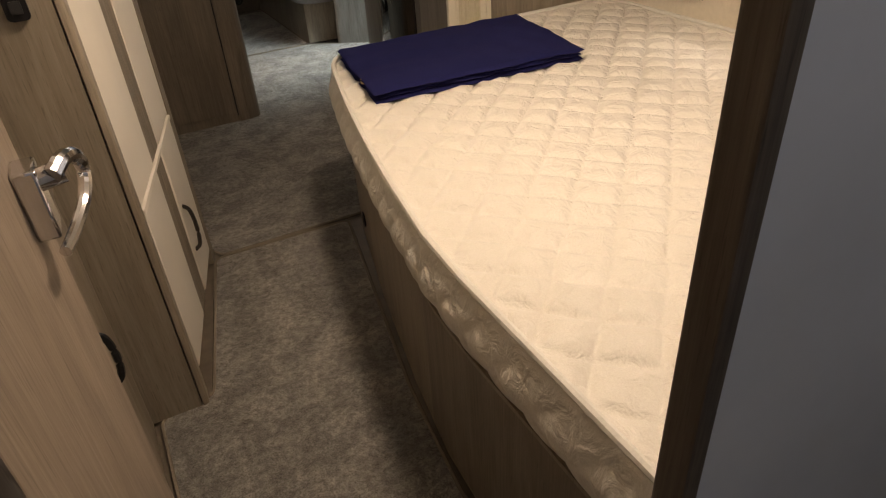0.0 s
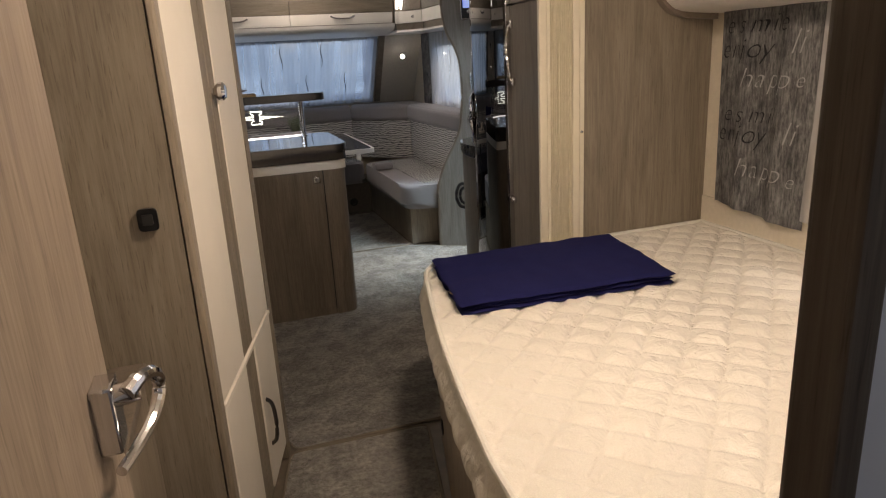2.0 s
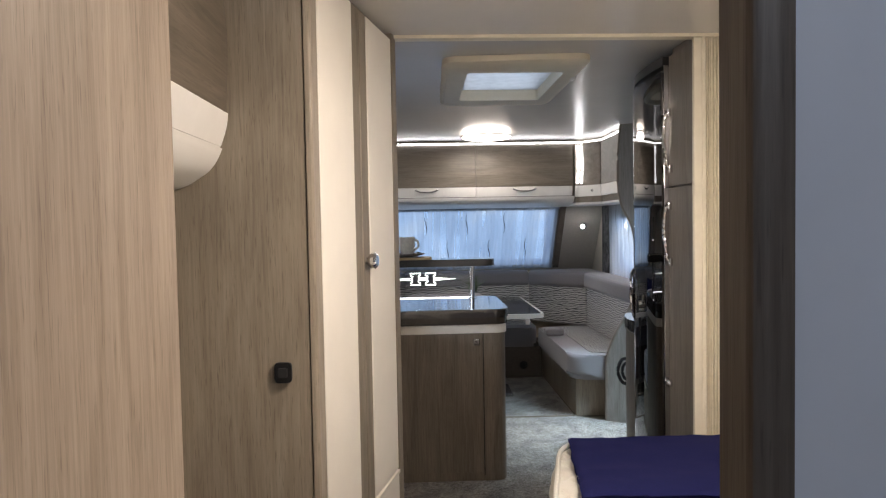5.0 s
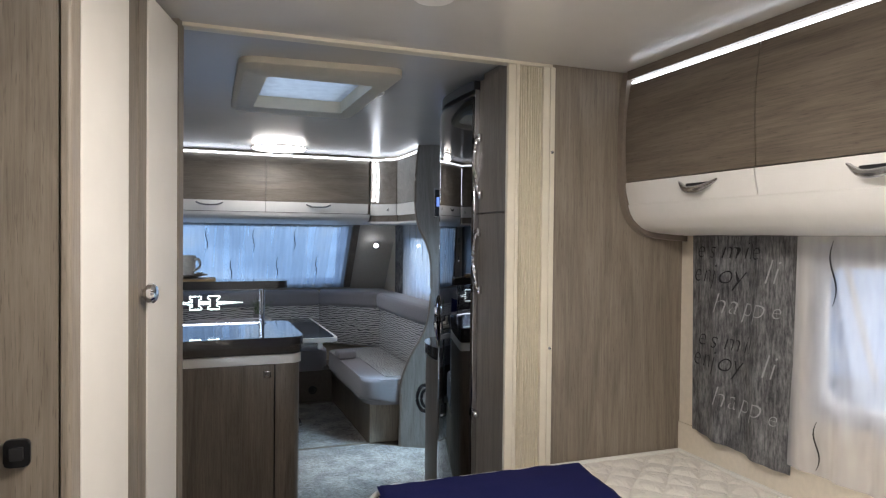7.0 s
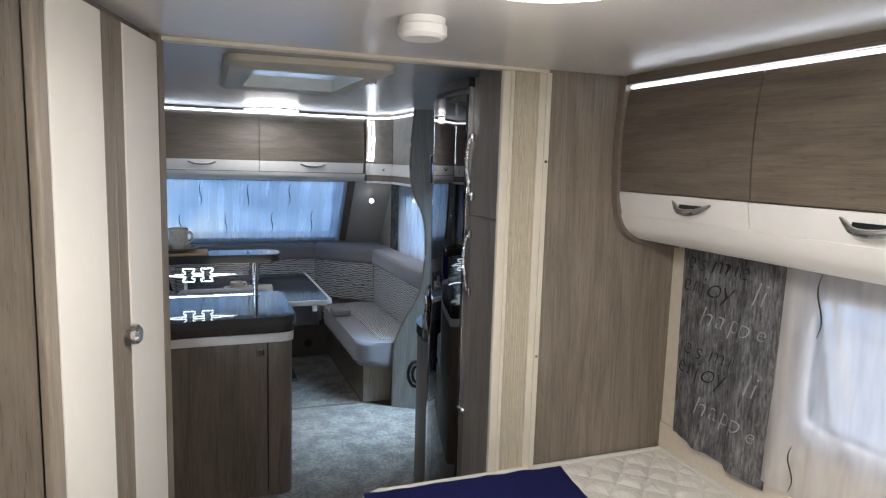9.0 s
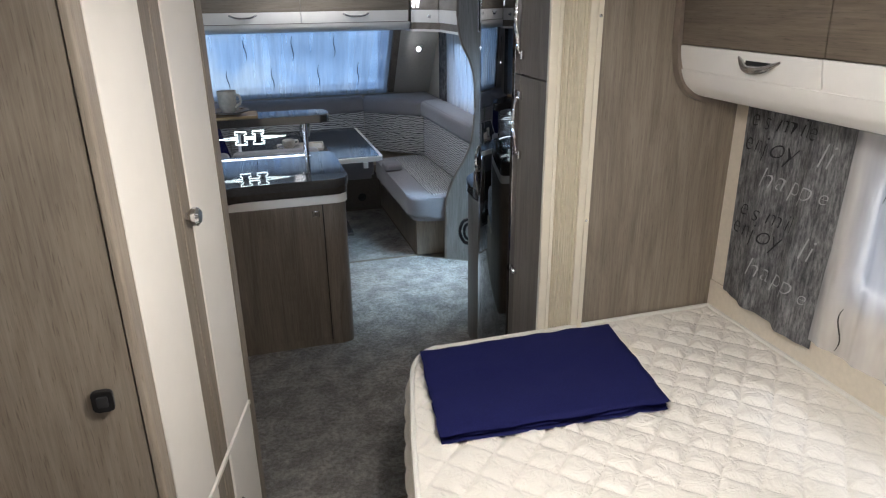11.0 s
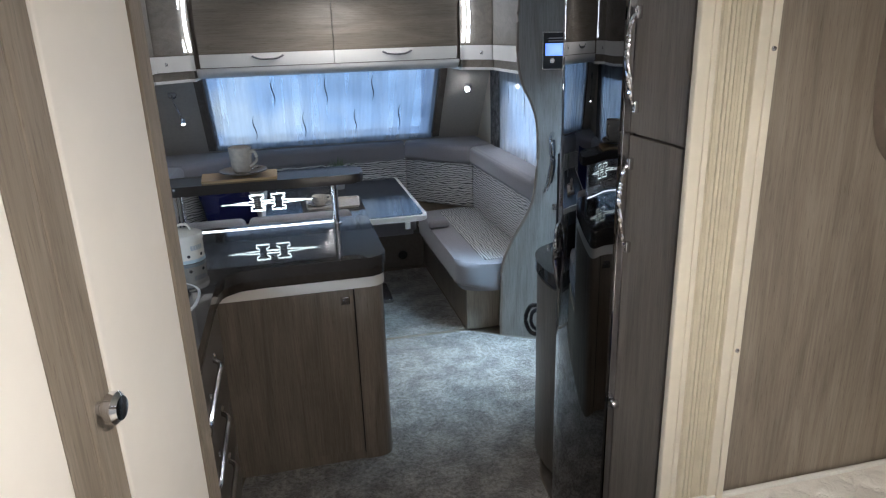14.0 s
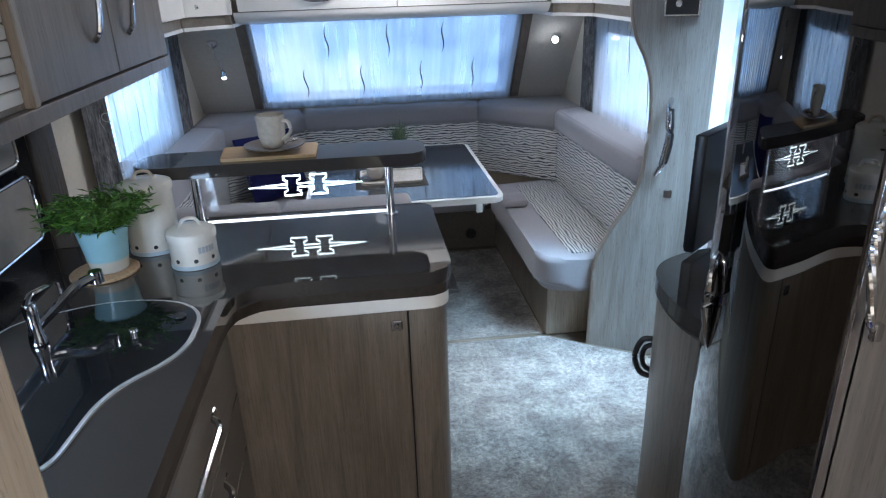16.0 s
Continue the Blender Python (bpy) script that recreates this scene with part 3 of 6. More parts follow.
part("door_rail", strip([(0.4435, 0.34), (0.4435, 0.74), (0.447, 0.83), (0.4525, 0.905), (0.467, 0.995)], -0.009, 0.425, 0.4345), EDGE, bed, "pale oak rail over the flap door")
part("rail", prism([(x + (0.008 if x < 1 else 0), y) for x, y in base], "z", 0.435, 0.470, 0.003), TRIM, bed)
part("vent", lathe([(0, 0), (0.026, 0), (0.026, 0.004), (0.014, 0.005), (0.014, 0.001), (0, 0.001)], (0, 0, 0), 20, turn=pose(0.632, 1.80, 0.12, 90, 0, -103)), BLACK, bed, "round black vent")

ZT = 0.60


def bed_left(y):
    """The mattress's aisle side in plan."""
    x = float(np.interp(y, (0.31, 0.75, 0.905, 1.15, 1.375, 1.593, 1.817, 1.90, 2.04), (0.418, 0.421, 0.430, 0.467, 0.507, 0.552, 0.606, 0.627, 0.662)))
    d = max(0.0, (y - 1.90) / 0.138)
    return x + 0.10 * (1 - math.sqrt(max(0, 1 - d * d)))


def mattress():
    m = bmesh.new()
    ny, nx = 300, 240
    y0, y1, x1 = 0.303, 2.035, 1.800
    grid = []
    cell = 0.088
    for j in range(ny + 1):
        y = y0 + (y1 - y0) * j / ny
        row = []
        for i in range(nx + 1):
            x = bed_left(y) + (x1 - bed_left(y)) * i / nx
            wx, wy = x + 0.007 * noise.noise((x * 7, y * 7, 0)), y + 0.007 * noise.noise((x * 7, y * 7, 4))
            u, v = (wx + wy) / cell * 0.7071, (wx - wy) / cell * 0.7071
            du, dv = abs(u - round(u)), abs(v - round(v))
            puff = min(1.0, min(du, dv) * 3.6) ** 0.40
            edge = x - bed_left(y)
            calm = min(1.0, max(0.0, min(edge, y1 - y, x1 - x) - 0.014) / 0.022)
            z = ZT - 0.004 - 0.015 * calm + 0.0185 * puff * calm + 0.006 * noise.noise((x * 11, y * 11, 1.0)) * puff - 0.018 * max(0, 1 - edge / 0.02) ** 2
            row.append(m.verts.new((x, y, z)))
        grid.append(row)
    for a, b in zip(grid, grid[1:]):
        for i in range(nx):
            m.faces.new((a[i], a[i + 1], b[i + 1], b[i]))
    # quilted sides
    rim = [(bed_left(y0 + (y1 - y0) * j / ny), y0 + (y1 - y0) * j / ny) for j in range(ny + 1)] + [(bed_left(y1) + (x1 - bed_left(y1)) * i / 40, y1) for i in range(1, 41)]
    rings = []
    for k in range(17):
        z = ZT - 0.03 - (ZT - 0.03 - 0.471) * k / 16
        ring = []
        for i, (x, y) in enumerate(rim):
            a, b = rim[max(0, i - 1)], rim[min(len(rim) - 1, i + 1)]
            d = Vector((b[0] - a[0], b[1] - a[1])).normalized()
            s = (x * d.x + y * d.y)
            u, v = (s + z) / cell * 0.7071 * 1.2, (s - z) / cell * 0.7071 * 1.2
            puff = min(1.0, min(abs(u - round(u)), abs(v - round(v))) * 3.2) ** 0.6
            bulge = 0.014 * math.sin(math.pi * k / 16) + 0.006 * puff - 0.004
            ring.append(m.verts.new((x - d.y * bulge, y + d.x * bulge, z)))
        rings.append(ring)
    top = [grid[j][0] for j in range(ny + 1)]
    for i in range(ny):
        m.faces.new((top[i], top[i + 1], rings[0][i + 1], rings[0][i]))
    for a, b in zip(rings, rings[1:]):
        for i in range(len(rim) - 1):
            m.faces.new((a[i], a[i + 1], b[i + 1], b[i]))
    mt = thing("mattress", (1.1, 1.2, 0.471), "cream white diamond-quilted mattress with piped edges, unmade on the bed base", "mattress")
    part("cover", m, QUILT, mt, "", 1.2)
    pts = [(x + 0.010, y, ZT + 0.001) for x, y in rim[:ny + 1:3]] + [(x, y - 0.002, ZT - 0.001) for x, y in rim[ny + 1:]] + [(1.798, y, ZT - 0.001) for y in (2.0, 1.5, 1.0, 0.4)]
    part("piping", tube(pts, 0.0075, 8), PIPING, mt, "off-white piped edge")
    return mt


mattress()


def folded_cloth():
    """Several folded layers, softly slumped, with a round fold at the near side."""
    ob = thing("folded_cover", (1.0, 1.8, ZT), "navy blue cotton cover folded flat on the mattress", "bedding")
    p00, p10, p11, p01 = Vector((0.622, 1.545)), Vector((1.276, 1.506)), Vector((1.347, 1.968)), Vector((0.684, 1.985))
    layers = ((0.000, 0.014, 0.004), (0.014, 0.027, 0.009), (0.027, 0.040, 0.000))
    for k, (a, b, inset) in enumerate(layers):
        m = bmesh.new()
        nu, nv = 60, 44
        top, low = [], []
        for j in range(nv + 1):
            r1, r2 = [], []
            for i in range(nu + 1):
                u, v = i / nu, j / nv
                uu, vv = inset + u * (1 - 2 * inset), inset + v * (1 - 2 * inset)
                p = p00 * (1 - uu) * (1 - vv) + p10 * uu * (1 - vv) + p11 * uu * vv + p01 * (1 - uu) * vv
                rag = 0.006 * noise.noise((u * 6, v * 6, k * 3.0))
                e = min(u, 1 - u, v, 1 - v)
                roundoff = min(1, e / 0.025)
                zz = ZT - 0.008 + 0.006 * noise.noise((u * 3 + 5, v * 3, 0)) + 0.0032 * noise.noise((u * 11, v * 7, 7))
                off = Vector((rag if u < 0.03 or u > 0.97 else 0, rag if v < 0.03 or v > 0.97 else 0))
                mid = (a + b) / 2
                r1.append(m.verts.new((*(p + off), zz + mid + (b - mid) * math.sqrt(max(0, 1 - (1 - roundoff) ** 2)))))
                r2.append(m.verts.new((*(p + off), zz + mid - (mid - a) * math.sqrt(max(0, 1 - (1 - roundoff) ** 2)))))
            top.append(r1), low.append(r2)
        for g in (top, low):
            for r, s in zip(g, g[1:]):
                for i in range(nu):
                    m.faces.new((r[i], r[i + 1], s[i + 1], s[i]))
        bmesh.ops.remove_doubles(m, verts=m.verts, dist=0.0004)
        part("fold", m, NAVY, ob, "", 1.0)
    part("tag", box(0.654, 0.659, 1.70, 1.725, ZT - 0.002, ZT + 0.018, 0.001), BAMBOO, ob, "small tan sewn label")


folded_cloth()

# wardrobe: oak end panel, rounded post, slanting cream doors
WA, WB = Vector((-0.0213, 1.3955)), Vector((0.1436, 2.0551))
WD = (WB - WA).normalized()
WN = Vector((WD.y, -WD.x))


def wpt(s, out=0.0):
    p = WA + WD * s + WN * out
    return (p.x, p.y)


def wbox(s0, s1, o0, o1, z0, z1, bev=0.0, seg=2, bm=None):
    """A box along the slanting wardrobe front."""
    m = prism([wpt(s0, o0), wpt(s1, o0), wpt(s1, o1), wpt(s0, o1)], "z", z0, z1)
    if bev:
        bmesh.ops.bevel(m, geom=m.edges[:], offset=bev, segments=seg, affect="EDGES", profile=0.5)
    return joined(bm, m)


WL = (WB - WA).length
wr = thing("wardrobe", (-0.2, 1.7, 0), "tall wardrobe with grey oak end panel and cream lacquered doors", "wardrobe")
part("end_panel", box(XL, -0.015, 1.366, 1.392, 0, ZC), OAK_LIT, wr, "grey oak end panel")
part("corner_post", prism(rounded([(-0.0125, 1.363), (0.003, 1.365), wpt(0.048, 0.018), wpt(0.048, -0.012), (-0.0125, 1.42)], [0.002, 0.03, 0.02, 0.002, 0.002]), "z", 0, ZC), OAK_LIT, wr, "rounded oak corner post")
part("carcass", prism([(XL, 1.394), (-0.045, 1.394), (-0.045, 1.425), wpt(0.045, -0.004), wpt(WL - 0.03, -0.004), (0.118, 2.045), (XL, 2.045)], "z", 0, ZC), OAK_DARK, wr)
part("edge_post", prism([wpt(0.641, -0.004), wpt(0.641, 0.018), wpt(0.677, 0.020), (0.158, 2.056), (0.120, 2.056)], "z", 0, ZC, 0.002), OAK, wr, "oak edge post")
Z1, Z2 = 0.06, 0.535
for nm, s0, s1, zz in (("door", 0.052, 0.283, "u"), ("door", 0.402, 0.638, "u")):
    part(nm, wbox(s0, s1, 0.0, 0.016, Z2 + 0.004, 1.885, 0.004), CREAM, wr, "tall cream door")
part("middle_strip", wbox(0.286, 0.341, 0.0, 0.014, Z2 + 0.004, 1.885, 0.002), OAK, wr, "oak strip between the doors")
part("middle_strip", wbox(0.3435, 0.399, 0.0, 0.014, Z2 + 0.004, 1.885, 0.002), OAK, wr)
part("drawer_front", wbox(0.052, 0.283, 0.0, 0.018, Z1, Z2 - 0.012, 0.005), CREAM, wr)
part("drawer_front", wbox(0.402, 0.638, 0.0, 0.018, Z1, Z2 - 0.012, 0.005), CREAM, wr)
part("middle_strip", wbox(0.286, 0.341, 0.0, 0.014, Z1, Z2 - 0.012, 0.002), OAK, wr)
part("middle_strip", wbox(0.3435, 0.399, 0.0, 0.014, Z1, Z2 - 0.012, 0.002), OAK, wr)
part("ledge", wbox(0.045, 0.638, 0.0, 0.021, Z2 - 0.010, Z2 + 0.002, 0.002), CREAM, wr)
kx, ky = wpt(0.368, 0.012)
kn = part("knob", lathe([(0, 0.034), (0.016, 0.033), (0.022, 0.027), (0.0225, 0.018), (0.016, 0.011), (0.010, 0.006), (0.010, 0), (0, 0)], (0, 0, 0), 24, turn=pose(kx, ky, 1.213, 0, 90, math.degrees(math.atan2(WN.y, WN.x)))), CHROME, wr, "round chrome push knob")
bow_handle((*wpt(0.440, 0.017), 0.185), (*wpt(0.440, 0.017), 0.335), (WN.x * 0.022, WN.y * 0.022, 0), 0.006, parent=wr, mat=plain("dark nickel", (0.12, 0.11, 0.10), 0.3, 0.1, 50, 0.02, 1.0))
sw = thing("light_switch", (-0.071, 1.372, 0.99), "square black rocker switch with rounded corners on the oak panel", "switch")
part("plate", prism(rounded([(-0.0905, 0.974), (-0.0535, 0.974), (-0.0535, 1.018), (-0.0905, 1.018)], 0.009), "y", 1.357, 1.366, 0.002), BLACK, sw)
part("rocker", prism(rounded([(-0.0815, 0.986), (-0.0625, 0.986), (-0.0625, 1.007), (-0.0815, 1.007)], 0.003), "y", 1.353, 1.357, 0.001), plain("dark grey plastic", (0.035, 0.035, 0.036), 0.4), sw)

# low side unit behind the washroom door
su = thing("side_cabinet", (-0.33, 1.1, 0), "low oak side cabinet with a dark top beside the wardrobe", "cabinet")
part("body", box(XL, -0.135, 0.82, 1.364, 0, 0.68, 0.004), OAK, su)
part("top", box(XL, -0.125, 0.81, 1.364, 0.68, 0.705, 0.004), OAK_DARK, su, "dark oak top")
bow_handle((-0.135, 1.075, 0.385), (-0.135, 1.075, 0.505), (0.024, 0, 0), 0.007, parent=su, mat=BLACK)

# overhead lockers
def arc_profile(pts, n=6):
    return [tuple(p)[:2] for p in smooth_path([(*p, 0) for p in pts], n)]


def side_lockers(name, x_of, ys, label, wall_x, handles=True, lift=0.0):
    """A row of curved overhead lockers along a side wall; x_of maps depth from the wall to x."""
    lk = thing(name, (x_of(0.15), ys[0], 1.36), label, "cabinet")
    def pr(pts):
        return [(x_of(d), min(ZB - 0.001, z + lift)) for d, z in pts]
    y0, y1 = min(ys), max(ys)
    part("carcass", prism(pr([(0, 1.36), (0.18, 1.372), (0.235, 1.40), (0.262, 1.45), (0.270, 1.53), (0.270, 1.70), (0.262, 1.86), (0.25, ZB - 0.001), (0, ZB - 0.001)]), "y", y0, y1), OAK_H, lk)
    prof = arc_profile([(0.274, 1.858), (0.286, 1.77), (0.290, 1.68), (0.288, 1.60), (0.284, 1.535)], 4)
    for a, b in zip(ys, ys[1:]):
        lo, hi = min(a, b) + 0.002, max(a, b) - 0.002
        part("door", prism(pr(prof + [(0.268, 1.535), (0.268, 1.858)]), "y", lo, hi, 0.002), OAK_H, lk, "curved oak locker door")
        part("door_rail", prism(pr(arc_profile([(0.288, 1.531), (0.284, 1.50), (0.274, 1.462)], 4) + [(0.262, 1.462), (0.266, 1.531)]), "y", lo, hi, 0.002), WHITE, lk, "white lower rail")
        if handles:
            c = lo + (hi - lo) * 0.38
            s = 1 if x_of(1) > x_of(0) else -1
            path = smooth_path([(x_of(0.284), c - 0.075, 1.514 + lift), (x_of(0.300), c - 0.03, 1.492 + lift), (x_of(0.300), c + 0.03, 1.490 + lift), (x_of(0.284), c + 0.078, 1.516 + lift)], 6)
            part("handle", tube(path, 0.0115, 10, flat=0.9, taper=lambda t: 0.35 + 0.65 * math.sin(math.pi * min(1, max(0, t)))), STEEL, lk, "brushed crescent grip")
            part("grip_recess", box(min(x_of(0.2815), x_of(0.2855)), max(x_of(0.2815), x_of(0.2855)), c - 0.05, c + 0.05, 1.496 + lift, 1.514 + lift, 0.001), BLACK, lk)
    part("lower_rail", prism(pr(arc_profile([(0.276, 1.458), (0.262, 1.425), (0.238, 1.398), (0.18, 1.369), (0.002, 1.356)], 4) + [(0.002, 1.362), (0.255, 1.458)]), "y", y0, y1, 0.001), WHITE, lk, "white moulded underside")
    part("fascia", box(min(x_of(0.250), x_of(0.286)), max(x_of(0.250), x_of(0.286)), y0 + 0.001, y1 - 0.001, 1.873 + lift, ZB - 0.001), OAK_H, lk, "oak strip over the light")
    part("rail_backing", prism(pr([(0.250, 1.44), (0.2715, 1.452), (0.2725, 1.470), (0.250, 1.470)]), "y", y0 + 0.001, y1 - 0.001), WHITE, lk)
    part("led_strip", box(min(x_of(0.262), x_of(0.274)), max(x_of(0.262), x_of(0.274)), y0 + 0.02, y1 - 0.008, 1.862 + lift, 1.870 + lift, 0.002), LED, lk, "lit cool white strip")
    return lk


rl = side_lockers("overhead_locker", lambda d: XR + 0.018 - d, [2.012, 1.468, 0.93, 0.32], "curved oak overhead lockers with white rails and light strip", XR)
part("end_trim", prism([(XR + 0.026 - d, z) for d, z in arc_profile([(0.03, 1.338), (0.18, 1.352), (0.25, 1.385), (0.29, 1.45), (0.305, 1.55), (0.307, 1.70), (0.296, 1.86), (0.288, ZB - 0.001)], 4)] + [(XR - 0.002, ZB - 0.001)], "y", 2.013, 2.043, 0.003), TRIM, rl, "bent grey brown end panel")
ll = side_lockers("overhead_locker", lambda d: XL + d * 1.24, [1.364, 0.88, 0.32], "curved oak overhead locker with white rail beside the wardrobe", XL, False, 0.02)

# bedroom curtains
def word(text, size):
    """Flat outline of a word in the built-in font, as a mesh."""
    cu = bpy.data.curves.new("printed_letter", "FONT")
    cu.body, cu.size, cu.shear, cu.offset, cu.space_character = text, size, 0.3, -0.0017 * size / 0.09, 1.1
    ob = new("printed_letter", cu)
    bpy.context.view_layer.update()
    me = bpy.data.meshes.new_from_object(ob.evaluated_get(bpy.context.evaluated_depsgraph_get()))
    bpy.data.objects.remove(ob)
    bpy.data.curves.remove(cu)
    return me


def folds(s, amp, waves, seed):
    return amp * math.sin(s * waves * 2 * math.pi + seed) + 0.4 * amp * math.sin(s * waves * 4.6 * math.pi + seed * 2)


def hanging(place, width, z0, z1, amp, waves, seed, thick=0.002, nu=90, nv=14, slant=0.0, fall=None):
    """A pleated hanging cloth: place(s, out, z) gives the point at s metres along it."""
    m = bmesh.new()
    layers = []
    for t in (0.0, thick):
        g = []
        for k in range(nv + 1):
            v = k / nv
            row = []
            for i in range(nu + 1):
                s = width * i / nu
                bottom = z0 + (fall(s / width) if fall else 0)
                z = bottom + (z1 - bottom) * v
                row.append(m.verts.new(place(s, folds(s / width, amp * (1.15 - 0.4 * v), waves, seed) + t, z)))
            g.append(row)
        layers.append(g)
    for g in layers:
        for a, b in zip(g, g[1:]):
            for i in range(nu):
                m.faces.new((a[i], a[i + 1], b[i + 1], b[i]))
    f, b = layers
    for i in range(nu):
        m.faces.new((f[0][i], f[0][i + 1], b[0][i + 1], b[0][i]))
    for k in range(nv):
        for i in (0, -1):
            m.faces.new((f[k][i], f[k + 1][i], b[k + 1][i], b[k][i]))
    return m


ADVANCE = {"l": 0.24, "i": 0.24, "j": 0.26, "m": 0.86, " ": 0.30}


def words_on(place, width, amp, waves, seed, rows, parent, out=0.004):
    """Each letter is a print of its own that follows the folds."""
    for text, ink, s, z, size, zref in rows:
        at = s
        for letter in text:
            if letter != " ":
                me = word(letter, size)
                bm = bmesh.new()
                bm.from_mesh(me)
                bpy.data.meshes.remove(me)
                bmesh.ops.triangulate(bm, faces=bm.faces)
                for v in bm.verts:
                    q = at + v.co.x
                    v.co = place(q, folds(q / width, amp, waves, seed) - out, z + v.co.y)
                part("printed_letter", bm, ink, parent, "", 1.5)
            at += ADVANCE.get(letter, 0.54) * size


cw = 0.40
cpl = lambda s, o, z: Vector((1.775 + o, 1.955 - s - 0.02 * (z - 1.0) * (1 if s > 0.2 else -0.5), z))
cu1 = thing("curtain", (1.775, 1.76, 0.68), "grey printed cotton curtain with handwritten words, tied beside the window", "curtain")
part("cloth", hanging(cpl, cw, 0.70, 1.362, 0.009, 2.2, 0.6, fall=lambda f: -0.03 * f), PRINT, cu1, "", 1.2)
words_on(cpl, cw, 0.009, 2.2, 0.6, [
    ("e smile", INK_DARK, 0.02, 1.285, 0.085, 0), ("enjoy", INK_DARK, -0.0, 1.205, 0.095, 0), ("happ", INK_PALE, 0.11, 1.110, 0.095, 0), ("li", INK_PALE, 0.30, 1.215, 0.11, 0),
    ("e smil", INK_DARK, 0.03, 0.995, 0.085, 0), ("enjoy", INK_DARK, 0.0, 0.925, 0.095, 0), ("happ", INK_PALE, 0.11, 0.810, 0.095, 0), ("li", INK_PALE, 0.30, 0.935, 0.11, 0),
    ("e", INK_PALE, 0.33, 1.115, 0.07, 0), ("e", INK_PALE, 0.33, 0.80, 0.07, 0)], cu1)
sheer1 = thing("voile_curtain", (1.785, 1.1, 0.72), "thin white voile curtain with dark wavy stripes before the bedroom window", "curtain")
vpl = lambda s, o, z: Vector((1.786 + o, 1.60 - s, z))
part("cloth", hanging(vpl, 1.15, 0.70, 1.36, 0.005, 9, 1.0, 0.0008), SHEER_BED, sheer1, "", 1.2)


def stripe(place, s, z0, z1, amp, parent, w=0.006, out=0.006):
    m = bmesh.new()
    prev = None
    for k in range(15):
        t = k / 14
        c, half = s + amp * math.sin(t * 2 * math.pi), w * (0.25 + 0.75 * math.sin(math.pi * t)) / 2
        row = (m.verts.new(place(c - half, -out, z0 + (z1 - z0) * t)), m.verts.new(place(c + half, -out, z0 + (z1 - z0) * t)))
        if prev:
            m.faces.new((*prev, row[1], row[0]))
        prev = row
    part("printed_stripe", m, INK_DARK, parent, "", 1.5)


for s, z0, z1 in ((0.17, 1.17, 1.345), (0.13, 0.715, 0.85), (0.42, 0.95, 1.15), (0.62, 1.15, 1.33), (0.60, 0.74, 0.86)):
    stripe(vpl, s, z0, z1, 0.010, sheer1)
setting("trim_window_sill", box(1.800, 1.809, 0.40, 2.04, 0.602, 0.70, 0.002), WALLP, "cream padded wall strip above the mattress")

# bedroom ceiling fittings
bl = thing("ceiling_lamp", (LAMPX, LAMPY, ZB), "round white ceiling lamp, lit", "lamp")
part("base", lathe([(0, 0), (0.200, 0), (0.205, -0.010), (0.18, -0.018), (0, -0.018)], (LAMPX, LAMPY, ZB - 0.001), 40), WHITE, bl)
part("shade", lathe([(0, -0.046), (0.10, -0.046), (0.14, -0.041), (0.17, -0.032), (0.186, -0.020), (0, -0.0195)], (LAMPX, LAMPY, ZB - 0.001), 40), LAMP, bl, "lit opal glass")
sd = thing("smoke_alarm", (0.675, 1.52, ZB), "small round white smoke alarm on the ceiling", "alarm")
part("base", lathe([(0, 0), (0.048, 0), (0.048, -0.014), (0, -0.014)], (0.675, 1.52, ZB - 0.001), 28), WHITE, sd)
part("cap", lathe([(0, -0.016), (0.052, -0.016), (0.052, -0.034), (0.042, -0.042), (0, -0.044)], (0.675, 1.52, ZB - 0.001), 28), WHITE, sd)

# ---- kitchen ----
ZW = 0.88
# worktop outline: slanting run along the left wall, then the peninsula
wt_out = [(XL + 0.002, 2.06), (0.066, 2.06)] + [tuple(p)[:2] for p in smooth_path([(0.068, 2.5, 0), (0.070, 2.9, 0), (0.072, 3.05, 0), (0.083, 3.15, 0), (0.125, 3.205, 0), (0.22, 3.222, 0)], 5)] + rounded([(0.27, 3.222), (0.675, 3.222), (0.675, 3.835), (0.50, 3.835)], [0.0, 0.075, 0.05, 0.0], 8)[1:-1] + [(XL + 0.002, 3.835)]
wtop = thing("worktop", (0.1, 3.4, 0.83), "anthracite gloss worktop with a dark rounded edge, round a corner", "worktop")
part("slab", prism(wt_out, "z", 0.838, ZW, 0.006, 3), TOP, wtop)


def inset_outline(pts, d):
    """An outline moved inwards by d (anticlockwise plans)."""
    out, n = [], len(pts)
    for i in range(n):
        a, b, c = Vector(pts[i - 1]), Vector(pts[i]), Vector(pts[(i + 1) % n])
        e, f = (b - a).normalized(), (c - b).normalized()
        nrm = (Vector((-e.y, e.x)) + Vector((-f.y, f.x)))
        nrm = nrm.normalized() if nrm.length > 1e-4 else Vector((-e.y, e.x))
        out.append(tuple(b + nrm * d))
    return out


part("edge_band", prism(inset_outline(wt_out, 0.006), "z", 0.803, 0.8375, 0.004), RUBBER, wtop, "dark brown gloss edge band")
pen = thing("kitchen_peninsula", (0.35, 3.5, 0), "oak kitchen peninsula with a rounded end and one cupboard door", "cabinet")
part("top_band", prism(rounded([(0.030, 3.242), (0.667, 3.242), (0.667, 3.80), (0.085, 3.80)], [0.01, 0.07, 0.02, 0.01], 8), "z", 0.757, 0.803), CREAM, pen, "cream band under the worktop")
